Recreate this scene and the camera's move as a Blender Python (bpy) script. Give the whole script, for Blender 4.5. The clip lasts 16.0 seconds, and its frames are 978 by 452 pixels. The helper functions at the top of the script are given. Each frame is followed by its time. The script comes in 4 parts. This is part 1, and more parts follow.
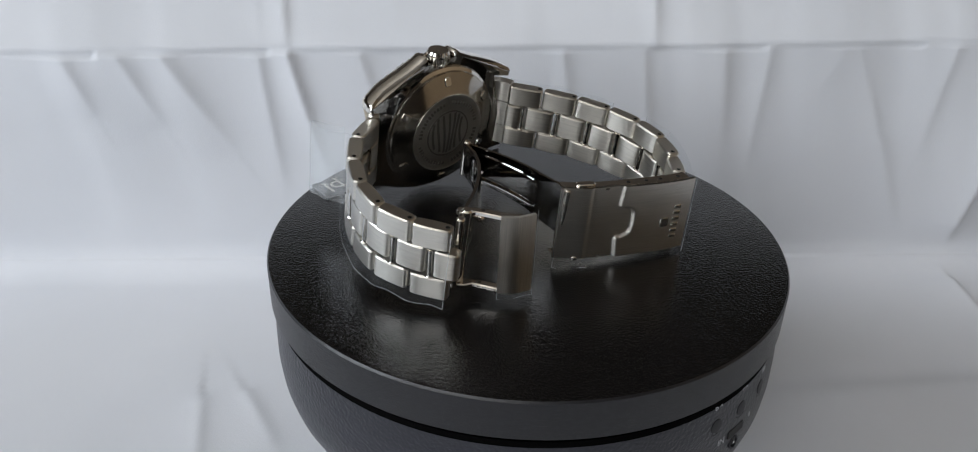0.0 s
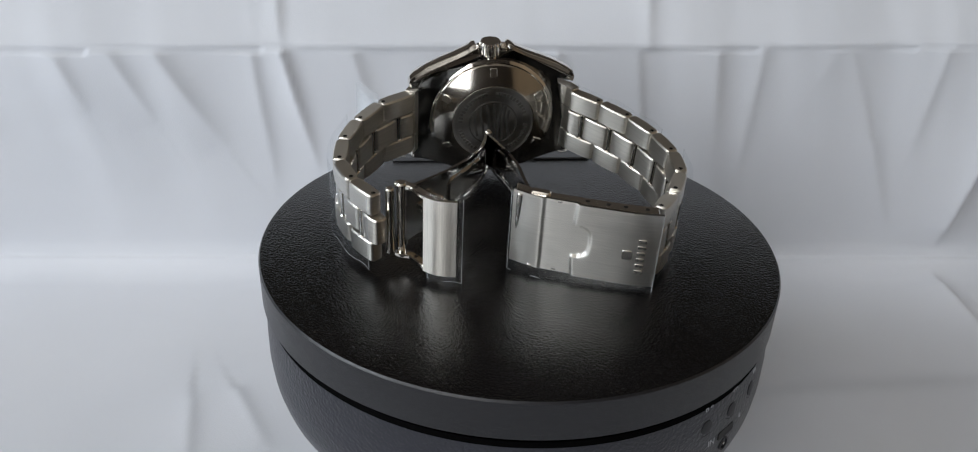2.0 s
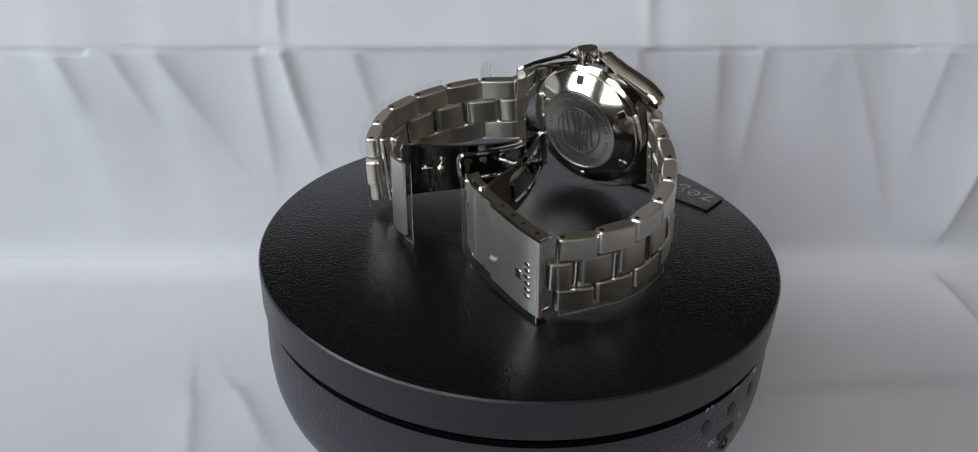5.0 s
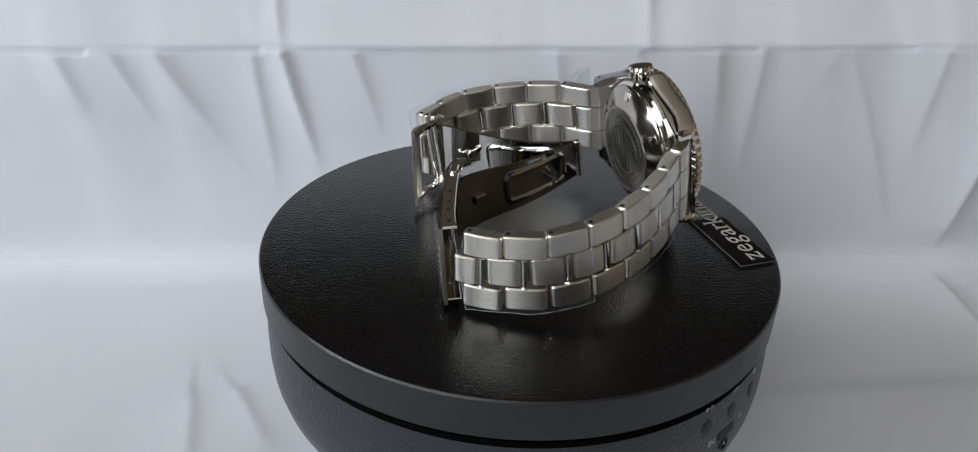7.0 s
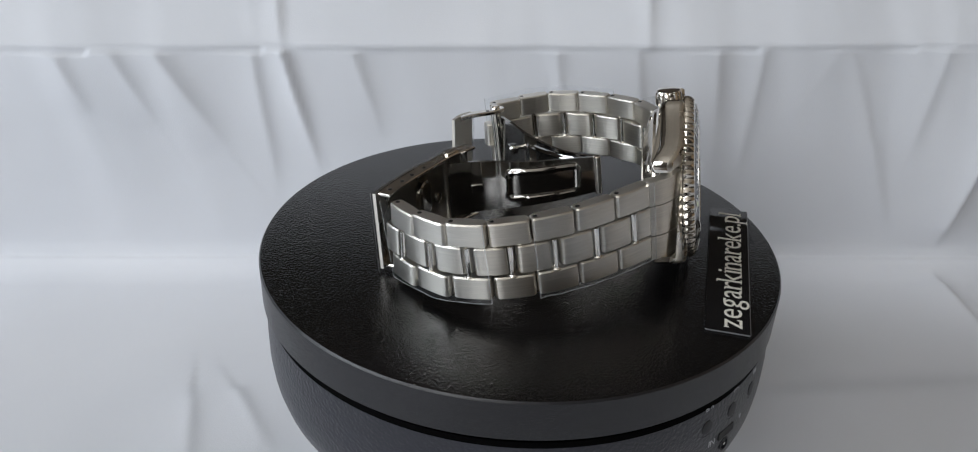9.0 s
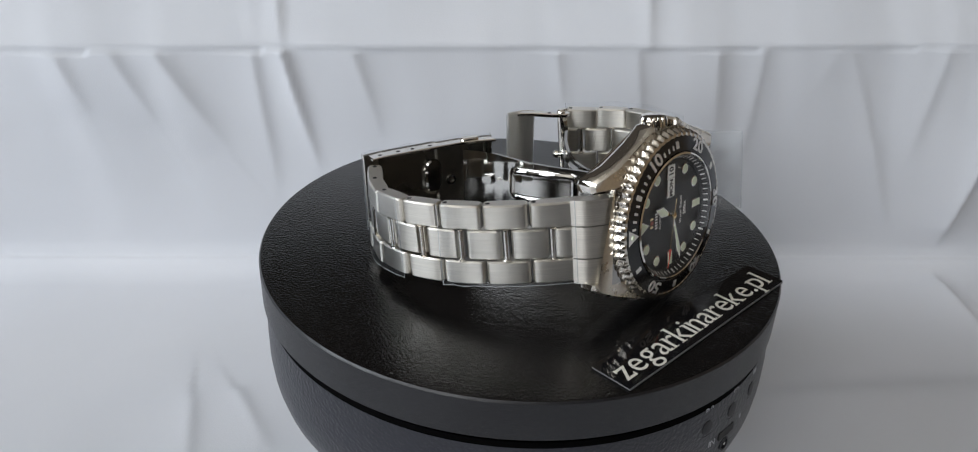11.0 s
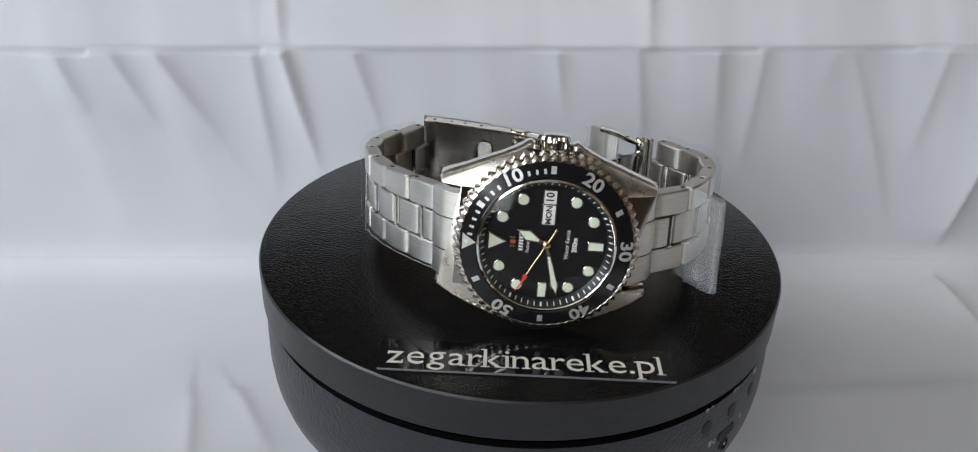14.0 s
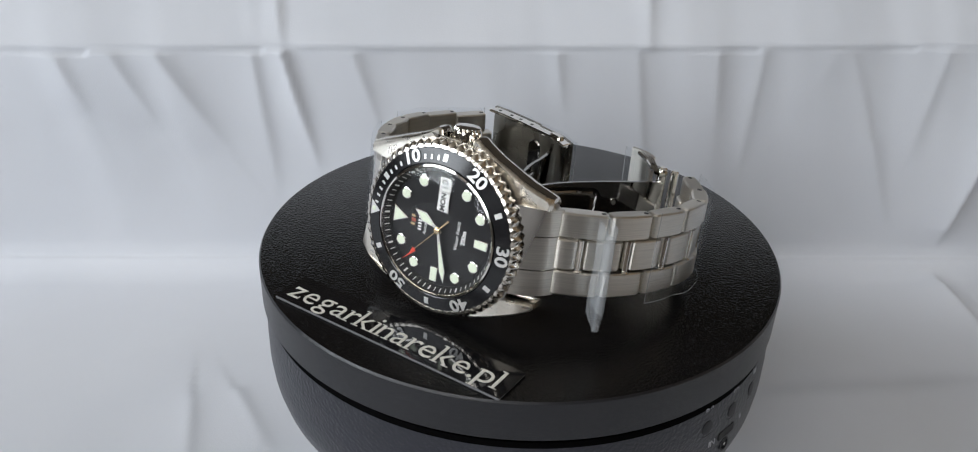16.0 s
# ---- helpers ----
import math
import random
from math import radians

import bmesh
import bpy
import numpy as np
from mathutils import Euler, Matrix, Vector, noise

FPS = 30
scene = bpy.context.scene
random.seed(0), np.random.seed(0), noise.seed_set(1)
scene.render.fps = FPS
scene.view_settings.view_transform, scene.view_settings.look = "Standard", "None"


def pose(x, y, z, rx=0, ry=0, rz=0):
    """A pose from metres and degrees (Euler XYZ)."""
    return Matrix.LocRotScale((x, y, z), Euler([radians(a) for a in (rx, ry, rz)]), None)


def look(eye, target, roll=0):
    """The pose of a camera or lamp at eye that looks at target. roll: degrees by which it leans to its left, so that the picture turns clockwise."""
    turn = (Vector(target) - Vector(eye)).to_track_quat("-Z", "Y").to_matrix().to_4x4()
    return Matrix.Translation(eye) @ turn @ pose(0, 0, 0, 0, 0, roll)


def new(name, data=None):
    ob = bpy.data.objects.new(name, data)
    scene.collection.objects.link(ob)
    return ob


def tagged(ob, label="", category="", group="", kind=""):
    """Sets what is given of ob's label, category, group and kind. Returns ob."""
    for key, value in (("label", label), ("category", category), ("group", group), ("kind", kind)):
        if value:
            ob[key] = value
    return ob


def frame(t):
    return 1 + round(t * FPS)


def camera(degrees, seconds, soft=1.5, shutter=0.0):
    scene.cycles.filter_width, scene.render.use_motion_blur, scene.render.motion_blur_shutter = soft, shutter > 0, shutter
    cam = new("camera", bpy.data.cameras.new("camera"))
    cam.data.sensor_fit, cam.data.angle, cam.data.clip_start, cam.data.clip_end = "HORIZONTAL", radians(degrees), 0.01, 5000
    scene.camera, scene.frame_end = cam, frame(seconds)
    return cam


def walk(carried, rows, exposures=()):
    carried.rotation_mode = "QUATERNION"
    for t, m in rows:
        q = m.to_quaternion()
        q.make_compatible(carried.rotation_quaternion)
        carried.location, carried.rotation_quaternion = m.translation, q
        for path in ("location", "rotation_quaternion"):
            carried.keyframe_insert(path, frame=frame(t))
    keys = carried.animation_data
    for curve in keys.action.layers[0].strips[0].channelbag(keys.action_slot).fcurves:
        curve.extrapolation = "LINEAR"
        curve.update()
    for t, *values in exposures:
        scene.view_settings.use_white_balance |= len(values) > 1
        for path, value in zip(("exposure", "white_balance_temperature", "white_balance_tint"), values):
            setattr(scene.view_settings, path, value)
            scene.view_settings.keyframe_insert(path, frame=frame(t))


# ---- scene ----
# ---------------------------------------------------------------- camera
ZP = 0.090            # height of the platter's upper face above the table
EYE = (0.0, -0.2119, ZP + 0.1181)


def aim(yaw, pitch, roll):
    y, p = radians(yaw), radians(pitch)
    d = Vector((math.sin(y) * math.cos(p), math.cos(y) * math.cos(p), -math.sin(p)))
    return look(EYE, Vector(EYE) + d, roll)


cam = camera(58.5, 16.0, soft=1.15)
walk(cam, [(0.0, aim(-2.86, 28.56, 1.68)), (0.5, aim(-2.64, 28.56, 1.92)),
           (1.0, aim(-2.44, 28.56, 2.16)), (1.4, aim(-2.30, 28.55, 2.36)), (1.9, aim(-2.285, 28.55, 2.38)),
           (8.0, aim(-2.31, 28.54, 2.38)), (16.0, aim(-2.32, 28.53, 2.38))],
     exposures=[(0.0, 0.0), (2.0, 0.0), (3.4, -0.12), (4.2, -0.13), (6.3, -0.03), (8.0, 0.0), (12.5, 0.0), (13.4, -0.06), (14.3, -0.02), (16.0, -0.01)])

# ---------------------------------------------------------------- light
world = bpy.data.worlds.new("world")
scene.world = world
world.use_nodes = True
wn = world.node_tree.nodes
sky = wn.new("ShaderNodeTexSky")
sky.sky_type = "NISHITA"
sky.sun_disc = False
sky.sun_elevation, sky.sun_rotation = radians(35), radians(200)
world.node_tree.links.new(sky.outputs[0], wn["Background"].inputs[0])
wn["Background"].inputs[1].default_value = 0.1


def window_light(name, eye, target, sx, sy, watts, colour):
    lamp = bpy.data.lights.new(name, "AREA")
    lamp.shape, lamp.size, lamp.size_y, lamp.energy, lamp.color = "RECTANGLE", sx, sy, watts, colour
    ob = new(name, lamp)
    ob.matrix_world = look(eye, target)
    return ob


# daylight in the room's two window openings, behind and beside the camera
window_light("window_daylight", (-0.90, -1.97, 1.08), (-0.90, 0.0, 1.08), 1.00, 1.40, 23, (0.92, 0.96, 1.0))
window_light("window_daylight", (-1.67, -0.80, 1.06), (0.0, -0.80, 1.06), 1.15, 1.40, 39, (0.90, 0.95, 1.0))

# ---------------------------------------------------------------- materials


class Nodes:
    def __init__(self, name):
        self.mat = bpy.data.materials.new(name)
        self.mat.use_nodes = True
        self.tree = self.mat.node_tree
        self.bsdf = self.tree.nodes["Principled BSDF"]

    def add(self, kind, **inputs):
        n = self.tree.nodes.new(kind)
        for k, v in inputs.items():
            n.inputs[k.replace("_", " ")].default_value = v
        return n

    def link(self, a, b):
        self.tree.links.new(a, b)

    def coords(self, scale=(1, 1, 1)):
        c = self.add("ShaderNodeTexCoord")
        m = self.add("ShaderNodeMapping")
        m.inputs["Scale"].default_value = scale
        self.link(c.outputs["Object"], m.inputs["Vector"])
        return m.outputs["Vector"]

    def noise(self, vec, scale, detail=3.0, rough=0.55):
        n = self.add("ShaderNodeTexNoise", Scale=scale, Detail=detail, Roughness=rough)
        self.link(vec, n.inputs["Vector"])
        return n.outputs["Fac"]

    def ramp(self, fac, a, b, lo=0.3, hi=0.7):
        r = self.add("ShaderNodeMapRange")
        r.inputs["From Min"].default_value, r.inputs["From Max"].default_value = lo, hi
        r.inputs["To Min"].default_value, r.inputs["To Max"].default_value = a, b
        self.link(fac, r.inputs["Value"])
        return r.outputs["Result"]

    def mix(self, fac, a, b):
        m = self.add("ShaderNodeMix")
        m.data_type = "RGBA"
        m.inputs["A"].default_value, m.inputs["B"].default_value = (*a, 1), (*b, 1)
        self.link(fac, m.inputs["Factor"])
        return m.outputs["Result"]

    def bump(self, height, strength, distance):
        b = self.add("ShaderNodeBump", Strength=strength, Distance=distance)
        self.link(height, b.inputs["Height"])
        self.link(b.outputs["Normal"], self.bsdf.inputs["Normal"])

    def set(self, **kw):
        for k, v in kw.items():
            self.bsdf.inputs[k.replace("_", " ")].default_value = v
        return self


def plain(name, colour, rough, metal=0.0, var=0.12, scale=400.0, bump=0.0):
    m = Nodes(name).set(Roughness=rough, Metallic=metal)
    v = m.coords()
    f = m.noise(v, scale)
    lo = tuple(c * (1 - var) for c in colour)
    hi = tuple(min(1, c * (1 + var)) for c in colour)
    m.link(m.mix(m.ramp(f, 0, 1), lo, hi), m.bsdf.inputs["Base Color"])
    m.link(m.ramp(m.noise(v, scale * 0.2), rough * 0.85, min(1, rough * 1.15)), m.bsdf.inputs["Roughness"])
    if bump:
        m.bump(f, 0.6, bump)
    return m.mat


def brushed(name, colour, rough, stretch, spread=0.8):
    """Steel with a fine drawn grain: reflections spread across it, along the mesh's U direction."""
    m = Nodes(name).set(Metallic=1.0, Anisotropic=spread)
    tg = m.add("ShaderNodeTangent")
    tg.direction_type = "UV_MAP"
    m.link(tg.outputs[0], m.bsdf.inputs["Tangent"])
    g = m.noise(m.coords(stretch), 0.6, 2.0, 0.7)
    w = m.noise(m.coords(), 160.0, 3.0)
    m.link(m.mix(m.ramp(g, 0, 1), tuple(c * 0.80 for c in colour), colour), m.bsdf.inputs["Base Color"])
    m.link(m.ramp(w, rough - 0.02, rough + 0.02), m.bsdf.inputs["Roughness"])
    m.bump(g, 0.12, 0.00002)
    return m.mat


STEEL = (0.80, 0.765, 0.70)
M_BRUSH = brushed("brushed_steel", STEEL, 0.33, (120, 120, 9000))       # grain runs along the band
M_BRUSH_V = brushed("brushed_steel_across", STEEL, 0.36, (9000, 9000, 150))
M_CASE = plain("satin_case_steel", (0.80, 0.755, 0.68), 0.29, 1.0, 0.06, 1500, 0.000004)
M_POLISH = plain("polished_steel", (0.80, 0.77, 0.72), 0.08, 1.0, 0.04, 300)
M_SATIN = plain("satin_steel", (0.67, 0.63, 0.57), 0.20, 1.0, 0.05, 500)
# polished steel with dark reflections and recess shade put into its colour
M_BLADE = plain("shaded_polished_steel", (0.38, 0.37, 0.355), 0.06, 1.0, 0.04, 300)
M_INSIDE = plain("clasp_inside_dull_steel_shaded", (0.26, 0.245, 0.215), 0.28, 1.0, 0.08, 300)
M_BACK = plain("case_back_steel", (0.48, 0.45, 0.405), 0.13, 1.0, 0.05, 300)
M_GOLD = plain("gold_tone_metal", (0.80, 0.62, 0.36), 0.2, 1.0, 0.05, 800)
M_INSERT = plain("bezel_insert_black", (0.008, 0.008, 0.009), 0.16, 0.0, 0.2, 900)
M_DIAL = plain("dial_black", (0.006, 0.006, 0.007), 0.35, 0.0, 0.2, 2500)
M_LUME = plain("lume_pale_green", (0.72, 0.78, 0.62), 0.55, 0.0, 0.06, 1500)
M_WHITE = plain("white_print", (0.80, 0.80, 0.78), 0.5, 0.0, 0.05, 900)
M_PRINT = plain("bezel_relief_steel", (0.75, 0.74, 0.72), 0.32, 0.65, 0.06, 900)
M_EMBLEM = plain("emblem_dull_red", (0.34, 0.09, 0.06), 0.4, 0.0, 0.1, 900)
M_RED = plain("red_lacquer", (0.70, 0.06, 0.03), 0.35, 0.0, 0.1, 900)
M_INK = plain("black_print", (0.01, 0.01, 0.01), 0.5, 0.0, 0.1, 900)
M_HOLE = plain("dark_hole", (0.015, 0.014, 0.013), 0.5, 0.6, 0.2, 900)
M_GLYPH = plain("moulded_grey_mark", (0.42, 0.43, 0.45), 0.6, 0.0, 0.1, 900)
M_STICKER = plain("sticker_gloss_black", (0.006, 0.006, 0.007), 0.06, 0.0, 0.2, 300)
M_STICKER_EDGE = plain("sticker_edge_grey", (0.13, 0.13, 0.135), 0.5, 0.0, 0.1, 900)
M_STICKER_TEXT = plain("sticker_letter_cream", (0.62, 0.60, 0.54), 0.45, 0.0, 0.08, 900)


def etched():
    """Case back centre: steel turned in fine circles."""
    m = Nodes("turned_steel").set(Metallic=1.0, Roughness=0.3, Anisotropic=0.75)
    tg = m.add("ShaderNodeTangent")
    tg.direction_type, tg.axis = "RADIAL", "Y"
    m.link(tg.outputs[0], m.bsdf.inputs["Tangent"])
    c = m.add("ShaderNodeTexCoord")
    s = m.add("ShaderNodeSeparateXYZ")
    m.link(c.outputs["Object"], s.inputs[0])
    cx = m.add("ShaderNodeCombineXYZ")
    m.link(s.outputs["X"], cx.inputs["X"])
    m.link(s.outputs["Z"], cx.inputs["Y"])
    ln = m.add("ShaderNodeVectorMath")
    ln.operation = "LENGTH"
    m.link(cx.outputs[0], ln.inputs[0])
    n = m.add("ShaderNodeTexNoise", Scale=6000.0, Detail=2.0)
    n.noise_dimensions = "1D"
    m.link(ln.outputs["Value"], n.inputs["W"])
    m.link(m.mix(n.outputs["Fac"], (0.36, 0.34, 0.32), (0.58, 0.56, 0.53)), m.bsdf.inputs["Base Color"])
    m.bump(n.outputs["Fac"], 0.5, 0.00003)
    return m.mat


M_ETCH = etched()


def black_plastic(name, colour, rough, grain, depth, streak=False, spec=0.4):
    m = Nodes(name).set(Specular_IOR_Level=spec)
    v = m.coords((1, 1, 30) if streak else (1, 1, 1))
    f = m.noise(v, grain, 2.0, 0.5)
    big = m.noise(m.coords(), 25.0, 3.0)
    m.link(m.mix(m.ramp(big, 0, 1), tuple(c * 0.8 for c in colour), tuple(c * 1.25 for c in colour)), m.bsdf.inputs["Base Color"])
    m.link(m.ramp(big, rough - 0.05, rough + 0.06), m.bsdf.inputs["Roughness"])
    m.bump(f, 0.8, depth)
    return m.mat


M_PLATTER = black_plastic("platter_black_leatherette", (0.004, 0.0038, 0.004), 0.15, 1500.0, 0.00017, spec=0.43)
M_RIM = black_plastic("platter_rim_black", (0.0085, 0.0085, 0.0105), 0.36, 420.0, 0.00007, True, 0.50)
M_BASE = black_plastic("base_black_grained", (0.0105, 0.0112, 0.0170), 0.36, 1100.0, 0.00034, spec=0.62)
M_GROOVE = black_plastic("groove_shade_black", (0.0012, 0.0012, 0.0013), 0.9, 400.0, 0.00001, spec=0.03)
M_BUTTON = black_plastic("button_black", (0.008, 0.008, 0.010), 0.45, 1200.0, 0.00006)


def cloth_material():
    m = Nodes("cloth_white_cotton").set(Roughness=0.9)
    v = m.coords()
    big = m.noise(v, 6.0, 4.0)
    m.link(m.mix(m.ramp(big, 0, 1), (0.56, 0.58, 0.62), (0.63, 0.645, 0.68)), m.bsdf.inputs["Base Color"])
    m.bsdf.inputs["Sheen Weight"].default_value = 0.15
    m.bump(m.noise(v, 1800.0, 2.0), 0.25, 0.0002)
    return m.mat


M_CLOTH = cloth_material()
M_WALL = plain("room_wall_brown_paint", (0.07, 0.058, 0.048), 0.85, 0.0, 0.08, 3)
M_WALL_WARM = plain("room_wall_tan_paint", (0.42, 0.31, 0.20), 0.85, 0.0, 0.08, 3)
M_CEIL = plain("room_ceiling_cream", (0.72, 0.66, 0.58), 0.8, 0.0, 0.06, 4)
M_FLOOR = plain("room_floor_oak", (0.07, 0.05, 0.035), 0.5, 0.0, 0.25, 6)
M_FRAME = plain("window_frame_white", (0.75, 0.75, 0.74), 0.4, 0.0, 0.04, 20)


def film_material(name, milk, low, high, rough):
    m = Nodes(name)
    out = m.tree.nodes["Material Output"]
    clear = m.add("ShaderNodeBsdfTransparent")
    clear.inputs[0].default_value = (0.95, 0.96, 0.97, 1)
    shine = m.add("ShaderNodeBsdfGlossy")
    shine.inputs["Roughness"].default_value = rough
    shine.inputs["Color"].default_value = (0.9, 0.92, 0.95, 1)
    haze = m.add("ShaderNodeBsdfDiffuse")
    haze.inputs["Color"].default_value = (0.75, 0.78, 0.8, 1)
    a = m.add("ShaderNodeMixShader")
    b = m.add("ShaderNodeMixShader")
    v = m.coords()
    m.link(m.ramp(m.noise(v, 220.0, 3.0), low, high, 0.40, 0.75), a.inputs["Fac"])
    m.link(clear.outputs[0], a.inputs[1])
    m.link(shine.outputs[0], a.inputs[2])
    b.inputs["Fac"].default_value = milk
    m.link(a.outputs[0], b.inputs[1])
    m.link(haze.outputs[0], b.inputs[2])
    bp = m.add("ShaderNodeBump", Strength=0.5, Distance=0.0004)
    m.link(m.noise(v, 300.0, 2.0), bp.inputs["Height"])
    m.link(bp.outputs["Normal"], shine.inputs["Normal"])
    m.link(b.outputs[0], out.inputs["Surface"])
    return m.mat


M_FILM = film_material("clear_film", 0.015, 0.02, 0.09, 0.10)
M_FILM_EDGE = film_material("clear_film_edge_glint", 0.38, 0.10, 0.30, 0.14)
M_FILM_LOOSE = film_material("clear_film_wrinkled", 0.15, 0.05, 0.22, 0.14)


def crystal_material():
    m = Nodes("mineral_crystal")
    out = m.tree.nodes["Material Output"]
    clear = m.add("ShaderNodeBsdfTransparent")
    shine = m.add("ShaderNodeBsdfGlossy")
    shine.inputs["Roughness"].default_value = 0.02
    fr = m.add("ShaderNodeLayerWeight")
    fr.inputs["Blend"].default_value = 0.5
    steep = m.add("ShaderNodeMath")
    steep.operation = "POWER"
    steep.inputs[1].default_value = 5.0
    gloss = m.add("ShaderNodeMath")
    gloss.operation = "MULTIPLY_ADD"
    gloss.inputs[1].default_value = 0.6
    gloss.inputs[2].default_value = 0.03
    m.link(fr.outputs["Facing"], steep.inputs[0])
    m.link(steep.outputs[0], gloss.inputs[0])
    mx = m.add("ShaderNodeMixShader")
    m.link(gloss.outputs[0], mx.inputs["Fac"])
    m.link(clear.outputs[0], mx.inputs[1])
    m.link(shine.outputs[0], mx.inputs[2])
    m.link(mx.outputs[0], out.inputs["Surface"])
    return m.mat


M_CRYSTAL = crystal_material()

# ---------------------------------------------------------------- mesh helpers
mm = 0.001


def grain_map(data):
    """U runs across the grain, over the band's width."""
    layer = data.uv_layers.new(name="grain").data
    for loop in data.loops:
        c = data.vertices[loop.vertex_index].co
        layer[loop.index].uv = (c.z * 50, (c.x + c.y) * 50)


def part(name, bm, material, parent=None, label="", m=None, smooth=35):
    data = bm
    if not isinstance(bm, bpy.types.Mesh):
        bmesh.ops.recalc_face_normals(bm, faces=bm.faces)
        data = bpy.data.meshes.new(name)
        bm.to_mesh(data)
        bm.free()
        data.materials.append(material)
        if "brushed" in material.name:
            grain_map(data)
        if smooth:
            for p in data.polygons:
                p.use_smooth = True
            data.set_sharp_from_angle(angle=radians(smooth))
    ob = new(name, data)
    if parent:
        ob.parent = parent
    if m is not None:
        ob.matrix_basis = m
    if label:
        ob["label"] = label
    return ob


def bridge(bm, a, b, closed=True):
    n = len(a)
    for i in range(n if closed else n - 1):
        j = (i + 1) % n
        bm.faces.new((a[i], a[j], b[j], b[i]))


def lathe(profile, n=96, axis="y", radius=None, caps=True):
    """Turn (r, h) pairs about an axis. radius(i, k, r) may scallop the rings."""
    bm = bmesh.new()
    rings = []
    for k, (r, h) in enumerate(profile):
        ring = []
        for i in range(n):
            a = 2 * math.pi * i / n
            q = radius(i, k, r) if radius else r
            x, z = q * math.cos(a), q * math.sin(a)
            ring.append(bm.verts.new((x, h, z) if axis == "y" else (x, z, h)))
        rings.append(ring)
    for a, b in zip(rings, rings[1:]):
        bridge(bm, a, b)
    if caps:
        bm.faces.new(rings[0])
        bm.faces.new(rings[-1])
    return bm


def grow(pts, d):
    """A closed outline moved outwards by d (inwards when negative)."""
    n = len(pts)
    area = sum(pts[i][0] * pts[(i + 1) % n][1] - pts[(i + 1) % n][0] * pts[i][1] for i in range(n))
    s = 1 if area > 0 else -1
    out = []
    for i in range(n):
        p, c, q = Vector(pts[i - 1]), Vector(pts[i]), Vector(pts[(i + 1) % n])
        a, b = (c - p).normalized(), (q - c).normalized()
        na, nb = Vector((a.y, -a.x)), Vector((b.y, -b.x))
        v = (na + nb)
        k = max(0.35, v.length_squared / 2)
        out.append(tuple(c + s * d * v / k))
    return out


def prism(outline, lo, hi, edge, axis="z", warp=None, levels=None):
    """A bevelled slab over a closed 2D outline. axis z: outline in x, y; axis y: outline in x, z."""
    bm = bmesh.new()
    rings = []
    for h, g in levels or ((lo, -edge), (lo + edge, 0), (hi - edge, 0), (hi, -edge)):
        rings.append([bm.verts.new((a, b, h) if axis == "z" else (a, h, b)) for a, b in grow(outline, g)])
    for a, b in zip(rings, rings[1:]):
        bridge(bm, a, b)
    caps = [bm.faces.new(rings[0]), bm.faces.new(rings[-1])]
    if warp:
        bmesh.ops.triangulate(bm, faces=caps)
        for v in bm.verts:
            v.co = warp(*v.co)
    return bm


def rounded(x0, x1, y0, y1, r, n=4):
    out = []
    for cx, cy, a0 in ((x1 - r, y1 - r, 0), (x0 + r, y1 - r, 90), (x0 + r, y0 + r, 180), (x1 - r, y0 + r, 270)):
        for i in range(n + 1):
            a = radians(a0 + 90 * i / n)
            out.append((cx + r * math.cos(a), cy + r * math.sin(a)))
    return out


def smooth_path(pts, step):
    """Catmull-Rom through the points, at about even steps."""
    p = [Vector(a) for a in pts]
    p = [2 * p[0] - p[1]] + p + [2 * p[-1] - p[-2]]
    dense = []
    for i in range(1, len(p) - 2):
        for k in range(24):
            t = k / 24
            a, b, c, d = p[i - 1], p[i], p[i + 1], p[i + 2]
            dense.append(0.5 * (2 * b + (c - a) * t + (2 * a - 5 * b + 4 * c - d) * t * t + (3 * b - a - 3 * c + d) * t ** 3))
    dense.append(p[-2])
    out, gone = [dense[0]], 0.0
    for a, b in zip(dense, dense[1:]):
        gone += (b - a).length
        if gone >= step:
            out.append(b)
            gone = 0.0
    if gone > step * 0.4:
        out.append(dense[-1])
    return out


def ribbon(path, thick, z0, z1, edge=0.0, zshape=None):
    """A bent sheet of even thickness that stands on a path in x, y. zshape(s, z) may trim its height."""
    nrm = []
    for i in range(len(path)):
        d = (path[min(i + 1, len(path) - 1)] - path[max(i - 1, 0)]).normalized()
        nrm.append(Vector((-d.y, d.x)))
    outline = [p + n * thick / 2 for p, n in zip(path, nrm)] + [p - n * thick / 2 for p, n in reversed(list(zip(path, nrm)))]
    bm = bmesh.new()
    m = len(path)
    rings = []
    for z in (z0, z1):
        ring = []
        for i, p in enumerate(outline):
            s = i if i < m else 2 * m - 1 - i
            zz = zshape(s / (m - 1), z) if zshape else z
            ring.append(bm.verts.new((p.x, p.y, zz)))
        rings.append(ring)
    bridge(bm, rings[0], rings[1])
    for ring in rings:
        for i in range(m - 1):
            bm.faces.new((ring[i], ring[i + 1], ring[2 * m - 2 - i], ring[2 * m - 1 - i]))
    return bm


